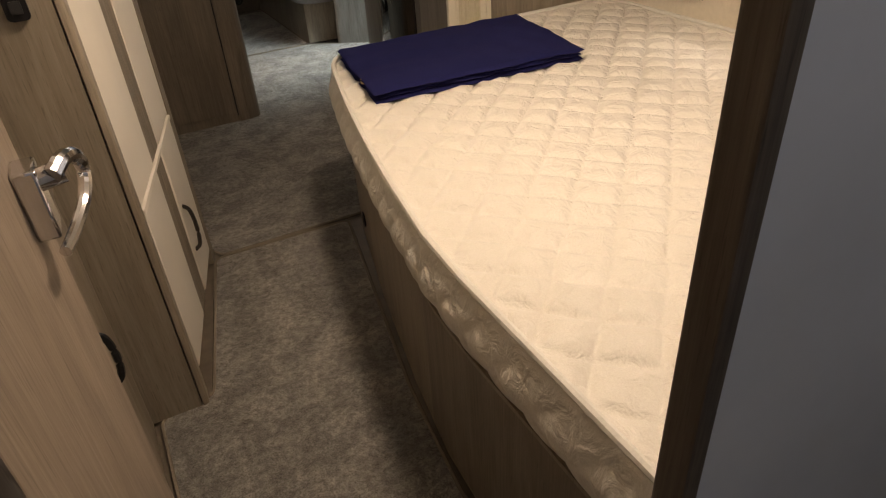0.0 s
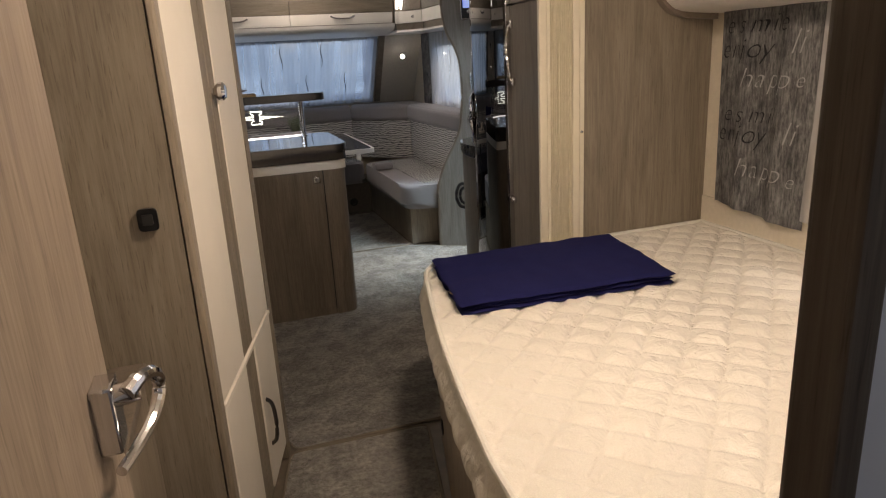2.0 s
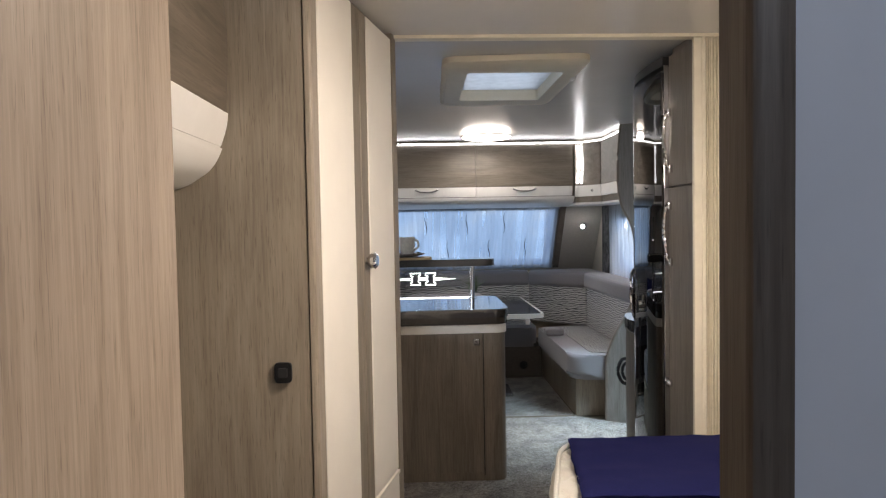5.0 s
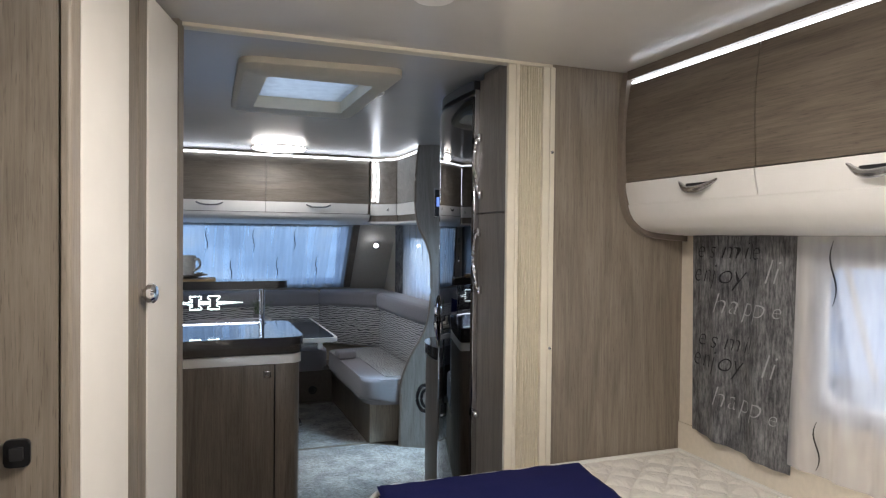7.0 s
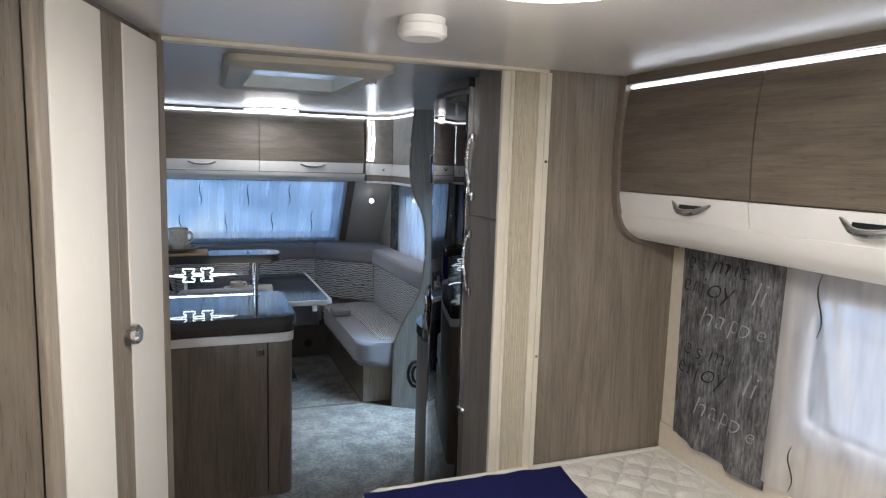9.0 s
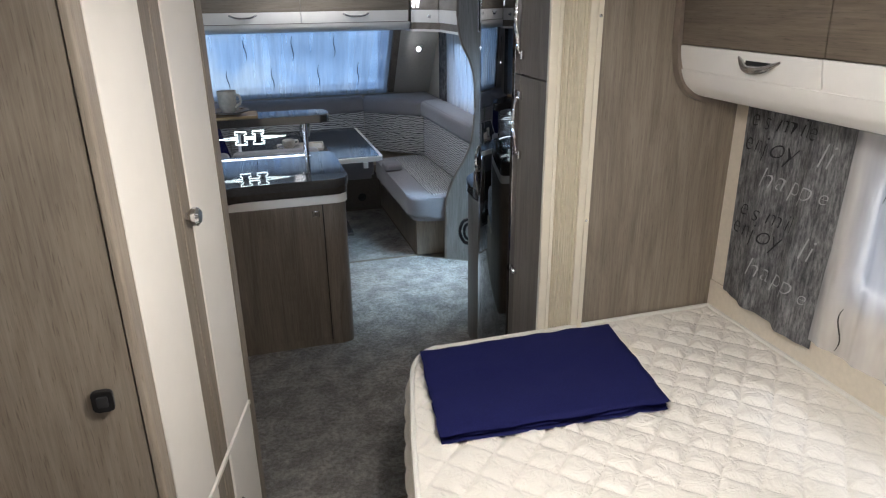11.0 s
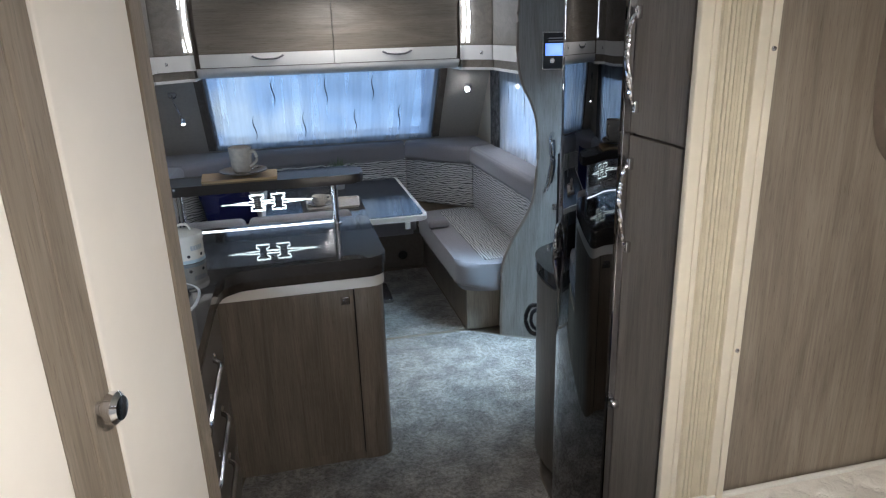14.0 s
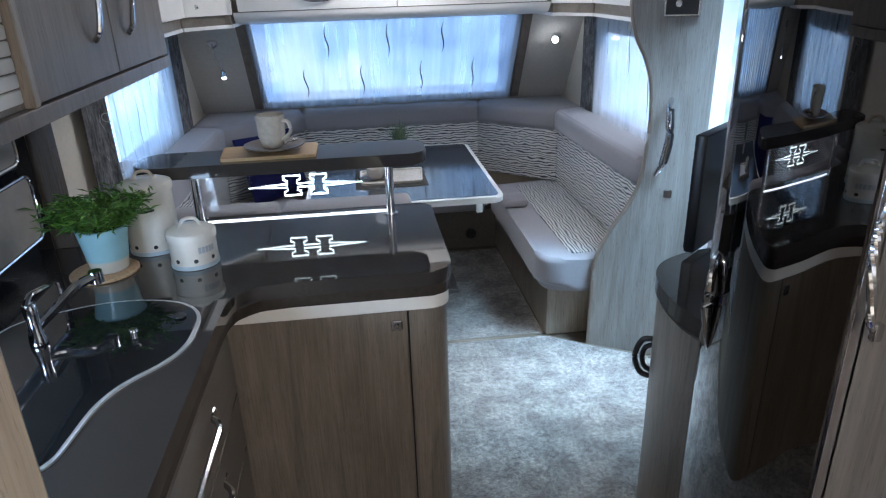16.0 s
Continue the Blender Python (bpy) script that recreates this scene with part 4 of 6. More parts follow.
part("body", prism(rounded([(0.020, 3.252), (0.655, 3.252), (0.655, 3.80), (XL + 0.01, 3.80), (XL + 0.01, 3.5), (0.020, 3.5)], [0.002, 0.06, 0.02, 0, 0, 0], 8), "z", 0.0, 0.757), BROWN, pen)
part("door", box(0.115, 0.538, 3.245, 3.254, 0.045, 0.754, 0.002), BROWN, pen, "oak cupboard door")
part("end_post", prism([tuple(p)[:2] for p in smooth_path([(0.545, 3.246, 0), (0.60, 3.247, 0), (0.643, 3.262, 0), (0.660, 3.305, 0), (0.661, 3.36, 0)], 6)] + [(0.645, 3.36), (0.545, 3.26)], "z", 0.0, 0.757), BROWN, pen, "rounded oak end post")
part("lock", box(0.490, 0.524, 3.239, 3.246, 0.695, 0.727, 0.003), CHROME, pen, "small square chrome push lock")
part("lock_button", lathe([(0, 0.006), (0.007, 0.006), (0.008, 0), (0, 0)], (0, 0, 0), 14, turn=pose(0.507, 3.239, 0.711, 90)), STEEL, pen)
part("shadow_joint", box(0.5395, 0.5435, 3.2475, 3.256, 0.03, 0.757), BLACK, pen)

# drawer unit under the slanting run
du = thing("kitchen_drawer_unit", (-0.3, 2.6, 0), "grey oak kitchen drawer unit with a curved front", "cabinet")
front = [(0.030, 2.065), (0.040, 2.3), (0.046, 2.55), (0.046, 2.75), (0.044, 3.0), (0.040, 3.25)]
part("body", prism([(XL + 0.004, 2.06)] + [(x - 0.014, y) for x, y in front] + [(XL + 0.004, 3.25)], "z", 0.0, 0.803), BROWN, du)


def along(curve, y):
    for a, b in zip(curve, curve[1:]):
        if a[1] <= y <= b[1] and b[1] > a[1]:
            return a[0] + (b[0] - a[0]) * (y - a[1]) / (b[1] - a[1])
    return curve[-1][0]


GLOSSOAK = wood("gloss grey oak front", (0.135, 0.112, 0.092), (0.165, 0.138, 0.113), (0.20, 0.17, 0.14), "y", 0.3)
for z0, z1 in ((0.60, 0.79), (0.42, 0.59), (0.24, 0.41), (0.06, 0.23)):
    ys = [2.08 + 0.06 * i for i in range(19)]
    dr = part("drawer", strip([(along(front, y), y) for y in ys], 0.016, z0, z1), GLOSSOAK, du, "curved gloss drawer front")
    zz = (z0 + z1) / 2 + 0.02
    pts = [(along(front, y) + (0.040 if 2.48 < y < 2.87 else 0.014), y, zz) for y in (2.43, 2.46, 2.50, 2.62, 2.74, 2.84, 2.88, 2.91)]
    part("handle", tube(smooth_path(pts, 4), 0.008, 8), CHROME, dr, "long bowed chrome handle")
    part("lock", lathe([(0, 0.008), (0.012, 0.007), (0.013, 0), (0, 0)], (along(front, 2.72) + 0.014, 2.72, zz - 0.045), 14, turn=about((along(front, 2.72) + 0.014, 2.72, zz - 0.045), 0, 90, 0)), CHROME, dr)

# sink with glass lid, rim and tap
def sink_outline(d=0.0):
    return rounded([(-0.44 - d, 2.50 - d), (-0.115 + d, 2.52 - d), (-0.092 + d, 2.76), (0.03 + d, 2.88), (0.035 + d, 3.13 + d), (-0.20, 3.205 + d), (-0.44 - d, 3.10 + d)], [0.05, 0.06, 0.12, 0.12, 0.14, 0.15, 0.08], 8)


sk = thing("sink", (-0.2, 2.85, ZW), "dark glass-lidded sink with a steel rim set into the worktop", "sink")
part("rim", prism(sink_outline(0.0), "z", ZW - 0.002, ZW + 0.005, 0.002), plain("pale satin steel rim", (0.62, 0.63, 0.64), 0.35, 0.05, 60, 0.02, 0.4), sk, "steel rim")
part("lid", prism(inset_outline(sink_outline(0.0), 0.0085), "z", ZW + 0.003, ZW + 0.0065, 0.002), SMOKED, sk, "smoked glass lid")
part("lid_knob", lathe([(0, 0), (0.008, 0), (0.006, 0.012), (0.011, 0.016), (0.009, 0.022), (0, 0.023)], (-0.10, 2.97, ZW + 0.009), 16), CHROME, sk)
part("lid_button", lathe([(0, 0.003), (0.013, 0.003), (0.014, 0), (0, 0)], (-0.02, 3.06, ZW + 0.009), 16), BLACK, sk)
tp = thing("tap", (-0.312, 2.985, ZW), "chrome single-lever kitchen tap", "tap")
part("body", lathe([(0, 0.098), (0.013, 0.096), (0.016, 0.085), (0.014, 0.06), (0.015, 0.03), (0.020, 0.01), (0.020, 0), (0, 0)], (-0.312, 2.985, ZW + 0.009), 20), CHROME, tp)
part("spout", tube(smooth_path([(-0.312, 2.985, ZW + 0.045), (-0.285, 3.03, ZW + 0.065), (-0.25, 3.09, ZW + 0.095), (-0.225, 3.13, ZW + 0.100)], 5), 0.012, 10), CHROME, tp)
part("spout_end", lathe([(0, 0.018), (0.016, 0.018), (0.017, -0.012), (0.012, -0.015), (0, -0.015)], (-0.221, 3.137, ZW + 0.095), 18), CHROME, tp)
part("lever", tube(smooth_path([(-0.316, 2.98, ZW + 0.102), (-0.315, 3.01, ZW + 0.118), (-0.31, 3.075, ZW + 0.108)], 5), 0.008, 8, flat=0.6), CHROME, tp)

# raised breakfast shelf on posts, with the lit glass
shf = thing("breakfast_shelf", (0.2, 3.74, ZW), "raised anthracite breakfast shelf on chrome posts over a lit glass screen", "shelf")
part("board", prism(rounded([(-0.27, 3.645), (0.655, 3.645), (0.655, 3.845), (-0.27, 3.845)], 0.06, 8), "z", 1.070, 1.110, 0.008, 3), TOP, shf)
for x in (-0.105, 0.530):
    part("post", lathe([(0, 0.19), (0.0145, 0.19), (0.0145, 0.006), (0.024, 0.004), (0.024, 0), (0, 0)], (x, 3.74, ZW), 18), CHROME, shf, "chrome post")
gl = part("glass_screen", box(-0.095, 0.520, 3.775, 3.783, ZW, 1.066, 0.001), GLASS, shf, "clear glass with lit etching")
part("led_strip", box(-0.095, 0.520, 3.7695, 3.7745, ZW, ZW + 0.0035), LED_LOW, shf, "lit strip along the glass foot")


def etched(pts, name="etching"):
    part(name, tube([(x, 3.772, z) for x, z in pts], 0.0024, 6), ETCH, shf)


cx, cz = 0.247, 0.992
for sx in (-1, 1):
    o = [(sx * u + cx, cz + w) for u, w in ((0.072, 0.034), (0.016, 0.034), (0.016, 0.022), (0.028, 0.016), (0.028, 0.006), (0.0, 0.006))]
    etched(o)
    o = [(sx * u + cx, cz + w) for u, w in ((0.0, -0.006), (0.028, -0.006), (0.028, -0.016), (0.016, -0.022), (0.016, -0.034), (0.072, -0.034), (0.072, -0.022), (0.060, -0.016), (0.060, -0.007), (0.19, -0.001), (0.060, 0.006), (0.060, 0.016), (0.072, 0.022), (0.072, 0.034))]
    etched(o)

# things on the shelf
tr = single("serving_board", prism(rounded([(0.000, 3.672), (0.298, 3.672), (0.298, 3.838), (-0.012, 3.838)], 0.006), "z", 1.1105, 1.121, 0.002), BAMBOO, "light bamboo serving board on the breakfast shelf", "board")
STONE = plain("beige stoneware glaze", (0.58, 0.53, 0.45), 0.25, 0.12, 60, 0.06)
STONE2 = plain("brown speckled stoneware", (0.135, 0.105, 0.078), 0.28, 0.2, 90, 0.06)


def saucer(at, r=0.078, mat=STONE2, name="saucer"):
    return single(name, lathe([(0, 0.004), (r * 0.5, 0.004), (r * 0.62, 0.008), (r, 0.017), (r, 0.021), (r * 0.6, 0.012), (r * 0.5, 0.009), (0, 0.009)], at, 40), mat, "brown speckled stoneware saucer", "saucer")


def cup(at, r=0.042, h=0.092, turn=20, label="beige stoneware mug on a saucer"):
    c = thing("mug", at, label, "mug")
    part("bowl", lathe([(0, 0.002), (r * 0.62, 0.0), (r * 0.74, 0.006), (r * 0.93, h * 0.35), (r, h), (r - 0.004, h), (r * 0.86, h * 0.35), (r * 0.6, 0.012), (0, 0.010)], at, 36), STONE, c)
    a = radians(turn)
    d = Vector((math.cos(a), math.sin(a), 0))
    b = Vector(at)
    part("handle", tube(smooth_path([b + d * r * 0.96 + Vector((0, 0, h * 0.82)), b + d * (r + 0.022) + Vector((0, 0, h * 0.80)), b + d * (r + 0.028) + Vector((0, 0, h * 0.5)), b + d * r * 0.92 + Vector((0, 0, h * 0.25))], 6), 0.0065, 8), STONE, c)
    return c


def spoon(at, rz, length=0.12, mat=STEEL, label="small spoon beside a mug"):
    a = radians(rz)
    d = Vector((math.cos(a), math.sin(a), 0))
    s = thing("spoon", at, label, "spoon")
    part("stem", tube(smooth_path([Vector(at), Vector(at) + d * length * 0.5 + Vector((0, 0, 0.006)), Vector(at) + d * length], 5), 0.0025, 6), mat, s)
    part("bowl", lathe([(0, 0), (0.008, 0.001), (0.011, 0.005), (0.010, 0.0055), (0, 0.002)], tuple(Vector(at) + d * (length + 0.008)), 14), mat, s)


saucer((0.163, 3.760, 1.1215), 0.098)
cup((0.158, 3.765, 1.1315), 0.047, 0.106, -30)
spoon((0.198, 3.725, 1.145), 60, 0.05)

# canisters, plant on the worktop
def canister(at, r, h, label, big):
    c = thing("canister", at, label, "canister", "enamel canisters")
    part("body", lathe([(0, 0), (r, 0), (r, 0.004), (r * 0.99, h), (r - 0.004, h), (r - 0.004, 0.01), (0, 0.01)], at, 40), LACQ, c)
    part("base_band", lathe([(r * 0.9, 0.0005), (r + 0.0012, 0.0005), (r + 0.0012, 0.013), (r * 0.9, 0.013)], at, 40), plain("pale blue enamel", (0.46, 0.56, 0.60), 0.3), c, "pale blue band")
    ld = part("lid", lathe([(0, h + 0.024), (r * 0.7, h + 0.021), (r * 1.0, h + 0.012), (r * 1.05, h + 0.006), (r * 1.05, h - 0.010), (r * 1.0, h - 0.010), (r * 1.0, h), (0, h + 0.004)], at, 40), LACQ, c)
    b = Vector(at)
    part("grip", tube(smooth_path([b + Vector((-0.03, -0.005, h + 0.018)), b + Vector((-0.015, -0.003, h + 0.042)), b + Vector((0.015, 0.003, h + 0.042)), b + Vector((0.03, 0.005, h + 0.018))], 6), 0.008, 8, flat=0.6), LACQ if not big else plain("pale wood grip", (0.55, 0.45, 0.33), 0.5), ld)
    for k in range(8):
        a = 2 * math.pi * (k + 0.35) / 8
        p = b + Vector((math.cos(a) * (r + 0.0006), math.sin(a) * (r + 0.0006), 0.028))
        part("air_hole", lathe([(0, 0.0012), (0.0062, 0.001), (0.0062, 0), (0, 0)], (0, 0, 0), 12, turn=Matrix.Translation(p) @ pose(0, 0, 0, 0, 90, math.degrees(a))), BLACK, c)
    if not big:
        for k in range(5):
            a = radians(-62 + k * 9)
            p = b + Vector((math.cos(a) * (r + 0.0006), math.sin(a) * (r + 0.0006), h * 0.62))
            part("lettering_bar", box(-0.004, 0.004, -0.0006, 0.0006, -0.009, 0.009, turn=Matrix.Translation(p) @ pose(0, 0, 0, 0, 0, math.degrees(a) + 90)), plain("faded grey print", (0.42, 0.45, 0.47), 0.5), c)
    else:
        part("name_frame", tube(smooth_path([b + Vector((-0.035, -r * 0.93, h * 0.72)), b + Vector((-0.0, -r * 1.03, h * 0.70)), b + Vector((0.035, -r * 0.93, h * 0.72))], 5), 0.004, 6), STEEL, c)
    return c


canister((-0.058, 3.42, ZW + 0.001), 0.066, 0.092, "low ivory enamel canister with punched holes and a domed lid", False)
canister((-0.205, 3.565, ZW + 0.001), 0.074, 0.20, "tall ivory enamel canister with punched holes and a lid", True)
single("cork_mat", lathe([(0, 0.008), (0.088, 0.008), (0.092, 0.005), (0.092, 0.0005), (0, 0.0005)], (-0.305, 3.40, ZW + 0.0005), 40), CORK, "round cork mat under the plant pot", "mat")
pp = thing("potted_plant", (-0.290, 3.405, ZW + 0.009), "bushy green leafy sprays in a pale blue glazed pot", "plant")
pa = (-0.290, 3.405, ZW + 0.009)
part("pot", lathe([(0, 0), (0.046, 0), (0.050, 0.004), (0.068, 0.125), (0.071, 0.130), (0.066, 0.131), (0.060, 0.118), (0, 0.116)], pa, 40), POT, pp, "pale blue glazed pot with a raw clay foot")
part("soil", lathe([(0, 0.121), (0.062, 0.119), (0.060, 0.112), (0, 0.112)], pa, 24), SOIL, pp)


def tuft(at, count, rmax, hmin, hmax, spread, seed, width=0.004):
    """Arching tapered blades."""
    rnd = random.Random(seed)
    m = bmesh.new()
    for _ in range(count):
        a, r = rnd.uniform(0, 2 * math.pi), rmax * math.sqrt(rnd.random())
        p = Vector(at) + Vector((math.cos(a) * r, math.sin(a) * r, 0))
        b = a + rnd.uniform(-0.8, 0.8)
        h, out = rnd.uniform(hmin, hmax), rnd.uniform(0.15, 1.0) * spread
        d, side = Vector((math.cos(b), math.sin(b), 0)), Vector((-math.sin(b), math.cos(b), 0))
        w = width * rnd.uniform(0.6, 1.2)
        prev = None
        for k in range(5):
            t = k / 4
            c = p + d * out * t ** 1.6 + Vector((0, 0, h * (t - 0.35 * (out / max(spread, 1e-3)) * t * t)))
            hw = w * (1 - t) ** 0.6 / 2 + 0.0002
            row = (m.verts.new(c - side * hw), m.verts.new(c + side * hw + Vector((0, 0, 0.0006))))
            if prev:
                m.faces.new((*prev, row[1], row[0]))
            prev = row
    return m




def sprays(at, stems, rmax, seed):
    """Arching stems, each feathered with narrow pointed leaves."""
    rnd = random.Random(seed)
    m = bmesh.new()
    for _ in range(stems):
        a, r = rnd.uniform(0, 2 * math.pi), rmax * math.sqrt(rnd.random())
        p = Vector(at) + Vector((math.cos(a) * r, math.sin(a) * r, 0))
        lean_out, h = rnd.uniform(0.015, 0.085) * (0.4 + r / rmax), rnd.uniform(0.06, 0.125)
        d = Vector((math.cos(a), math.sin(a), 0))
        for k in range(11):
            t = 0.15 + 0.085 * k
            c = p + d * lean_out * t ** 1.3 + Vector((0, 0, h * (t - 0.25 * t * t)))
            b = rnd.uniform(0, 2 * math.pi)
            e = (Vector((math.cos(b), math.sin(b), rnd.uniform(0.1, 0.9))) + d * 0.6).normalized()
            side = e.cross(Vector((0, 0, 1))).normalized()
            n, w = rnd.uniform(0.028, 0.048), rnd.uniform(0.0028, 0.0045)
            tip = c + e * n - Vector((0, 0, n * 0.22))
            mid = c + e * n * 0.45
            v = [m.verts.new(q) for q in (c, mid + side * w, tip, mid - side * w)]
            m.faces.new((v[0], v[1], v[2])), m.faces.new((v[0], v[2], v[3]))
    return m


part("leaves", sprays((pa[0], pa[1], pa[2] + 0.116), 170, 0.060, 3), LEAF, pp, "dense feathered green sprays", 1.5)

# cooker splashback and overhead kitchen cabinets along the left wall
XO = -0.165
ko = thing("kitchen_overhead_cabinet", (-0.35, 3.2, 1.42), "grey oak overhead kitchen cabinet with chrome handles and a roller shutter", "cabinet")
KOAK = wood("taupe oak laminate", (0.135, 0.112, 0.090), (0.19, 0.16, 0.131), (0.25, 0.213, 0.178))
part("carcass", box(XL + 0.002, XO - 0.018, 2.08, 3.93, 1.42, 1.925), KOAK, ko)
part("light_rail", box(XL + 0.002, XO, 2.08, 3.945, 1.382, 1.419, 0.003), KOAK, ko, "oak rail under the cabinet")
for a, b, hy in ((2.955, 3.438, 3.30), (3.444, 3.93, 3.555)):
    d = part("door", box(XO - 0.018, XO, a, b, 1.425, 1.915, 0.003), KOAK, ko, "oak cabinet door")
    pts = smooth_path([(XO, hy, 1.72), (XO + 0.020, hy, 1.70), (XO + 0.030, hy, 1.62), (XO + 0.020, hy, 1.54), (XO + 0.004, hy, 1.512)], 6)
    part("handle", tube(pts, 0.010, 8, flat=0.7), CHROME, d, "bowed chrome handle")
part("end_panel", box(XO - 0.018, XO + 0.004, 2.925, 2.951, 1.42, 1.925, 0.003), EDGE, ko)
sh = part("roller_shutter", box(XO - 0.030, XO - 0.020, 2.10, 2.922, 1.43, 1.90), WHITE, ko, "pale roller shutter")
for k in range(16):
    part("slat", box(XO - 0.022, XO - 0.012, 2.11, 2.92, 1.432 + 0.029 * k, 1.458 + 0.029 * k, 0.004), WHITE, sh)
spl = thing("splashback", (XL, 2.9, ZW), "dark gloss splashback with chrome framed pockets behind the sink", "splashback")
part("panel", box(XL + 0.002, XL + 0.012, 2.78, 3.60, ZW, 1.38), SCREEN, spl)
part("low_panel", box(XL + 0.002, XL + 0.012, 2.08, 2.778, ZW, 0.98), SCREEN, spl)
for a, b, c, d in ((3.02, 3.52, 1.18, 1.36), (3.02, 3.55, 0.95, 1.14)):
    rim = rounded([(a, c), (b, c), (b, d), (a, d)], 0.035, 6)
    part("pocket_rim", tube([(XL + 0.016, y, z) for y, z in rim + rim[:1]], 0.006, 8), CHROME, spl)
    part("pocket_face", prism(inset_outline(rim, 0.004), "x", XL + 0.011, XL + 0.015), plain("beige grey pocket", (0.40, 0.37, 0.33), 0.25), spl)
single("splash_end_panel", box(XL + 0.002, -0.46, 3.62, 3.655, ZW, 1.38, 0.003), JAMB, "narrow dark oak panel between splashback and curtain", "panel")

# ---- roof hatch and lounge lamp ----
rh = thing("roof_hatch", (0.60, 2.83, ZC), "ivory framed roof hatch with a pale pleated blind half drawn", "hatch")
o1, o2 = rounded([(0.325, 2.40), (0.880, 2.36), (0.890, 3.28), (0.345, 3.28)], 0.07, 8), rounded([(0.43, 2.55), (0.812, 2.55), (0.812, 3.13), (0.43, 3.13)], 0.02, 8)
m = bmesh.new()
lv = [[m.verts.new((x, y, z)) for x, y in o] for o, z in ((o1, ZC - 0.001), (o1, ZC - 0.022), ([(x * 0.93 + 0.6 * 0.07, y * 0.93 + 2.83 * 0.07) for x, y in o1], ZC - 0.034), (o2, ZC - 0.030), (o2, ZC + 0.06))]
for r, s in zip(lv, lv[1:]):
    for i in range(len(r)):
        m.faces.new((r[i], r[(i + 1) % len(r)], s[(i + 1) % len(r)], s[i]))
part("frame", m, IVORY, rh, "ivory moulded frame", 0.5)
part("blind", box(0.433, 0.809, 2.63, 3.127, ZC + 0.020, ZC + 0.026), sheer("pale blind cloth", (0.80, 0.82, 0.84), 0.9), rh, "pale pleated blind")
part("blind_rail", box(0.433, 0.809, 2.612, 2.629, ZC + 0.012, ZC + 0.030, 0.002), WHITE, rh)
part("catch", box(0.86, 0.875, 2.62, 2.67, ZC - 0.040, ZC - 0.028, 0.003), WHITE, rh)
dome = part("dome", box(0.43, 0.815, 2.55, 3.14, ZC + 0.10, ZC + 0.106), GLASS, rh, "clear acrylic dome")
# Unseen upstands added to stop sun slipping in under the dome.
for a, b2, c2, d in ((0.39, 0.42, 2.52, 3.18), (0.82, 0.85, 2.51, 3.18), (0.42, 0.82, 2.51, 2.54), (0.42, 0.82, 3.15, 3.18)):
    part("sun_stop_upstand", box(a, b2, c2, d, ZC + 0.041, ZC + 0.12), IVORY, rh)
lp = thing("ceiling_lamp", (0.70, 4.45, ZC), "round ceiling lamp with a white shade, lit, over the lounge", "lamp")
part("base", lathe([(0, 0), (0.10, 0), (0.105, -0.010), (0, -0.012)], (0.70, 4.45, ZC - 0.001), 40), WHITE, lp)
part("shade", lathe([(0, -0.048), (0.10, -0.048), (0.155, -0.042), (0.17, -0.030), (0.155, -0.018), (0, -0.016)], (0.70, 4.45, ZC - 0.001), 40), LAMP, lp, "lit opal glass")
part("ring", tube([(0.70 + 0.172 * math.cos(a), 4.45 + 0.172 * math.sin(a), ZC - 0.031) for a in [2 * math.pi * k / 40 for k in range(41)]], 0.005, 6), CHROME, lp)

# ---- fridge and tall unit on the entrance side ----
XFR = 1.122
tu = thing("tall_cupboard", (1.45, 2.2, 0), "tall narrow oak cupboard beside the fridge with wavy chrome handles", "cabinet")
part("body", box(1.140, XR - 0.002, 2.08, 2.318, 0, ZC - 0.002), KOAK, tu)
for a, b in ((0.03, 1.425), (1.431, 1.90)):
    d = part("door", box(1.124, 1.140, 2.098, 2.316, a, b, 0.002), KOAK, tu, "oak cupboard door")
for z0, z1 in ((1.49, 1.70), (1.155, 1.365)):
    zm = (z0 + z1) / 2
    pts = smooth_path([(1.120, 2.296, z1 - 0.004), (1.106, 2.298, z1 - 0.016), (1.101, 2.303, z1 - 0.06), (1.098, 2.299, zm), (1.101, 2.290, z0 + 0.06), (1.106, 2.286, z0 + 0.016), (1.120, 2.286, z0 + 0.004)], 8)
    hd = part("handle", tube(pts, 0.0062, 10, taper=lambda t: 0.7 + 0.5 * math.sin(math.pi * t)), CHROME, tu, "wavy chrome handle")
    for zf, yf in ((z1 - 0.004, 2.296), (z0 + 0.004, 2.286)):
        part("foot", box(1.110, 1.1235, yf - 0.007, yf + 0.007, zf - 0.014, zf + 0.014, 0.003), CHROME, hd)
part("lock", lathe([(0, 0.020), (0.010, 0.019), (0.013, 0.014), (0.013, 0), (0, 0)], (0, 0, 0), 16, turn=pose(1.124, 2.302, 0.714, 0, -90)), CHROME, tu, "chrome knob lock")
tu.location.x += 0.016
fr = thing("fridge", (1.45, 2.65, 0), "tall dark mirror-gloss fridge with a curved front and chrome handle", "fridge")
fc = [(1.118, 2.322), (1.113, 2.42), (1.114, 2.52), (1.122, 2.62), (1.140, 2.70), (1.168, 2.775), (1.21, 2.83), (1.27, 2.862)]
fcv = [tuple(p)[:2] for p in smooth_path([(*p, 0) for p in fc], 5)]
part("body", prism([(x + 0.02, y) for x, y in fcv] + [(1.42, 2.872), (XR - 0.002, 2.872), (XR - 0.002, 2.322)], "z", 0.0, 1.868), OAK_DARK, fr)
part("plinth", strip([(x + 0.012, y) for x, y in fcv[::-1]], 0.01, 0.0, 0.085), BLACK, fr)
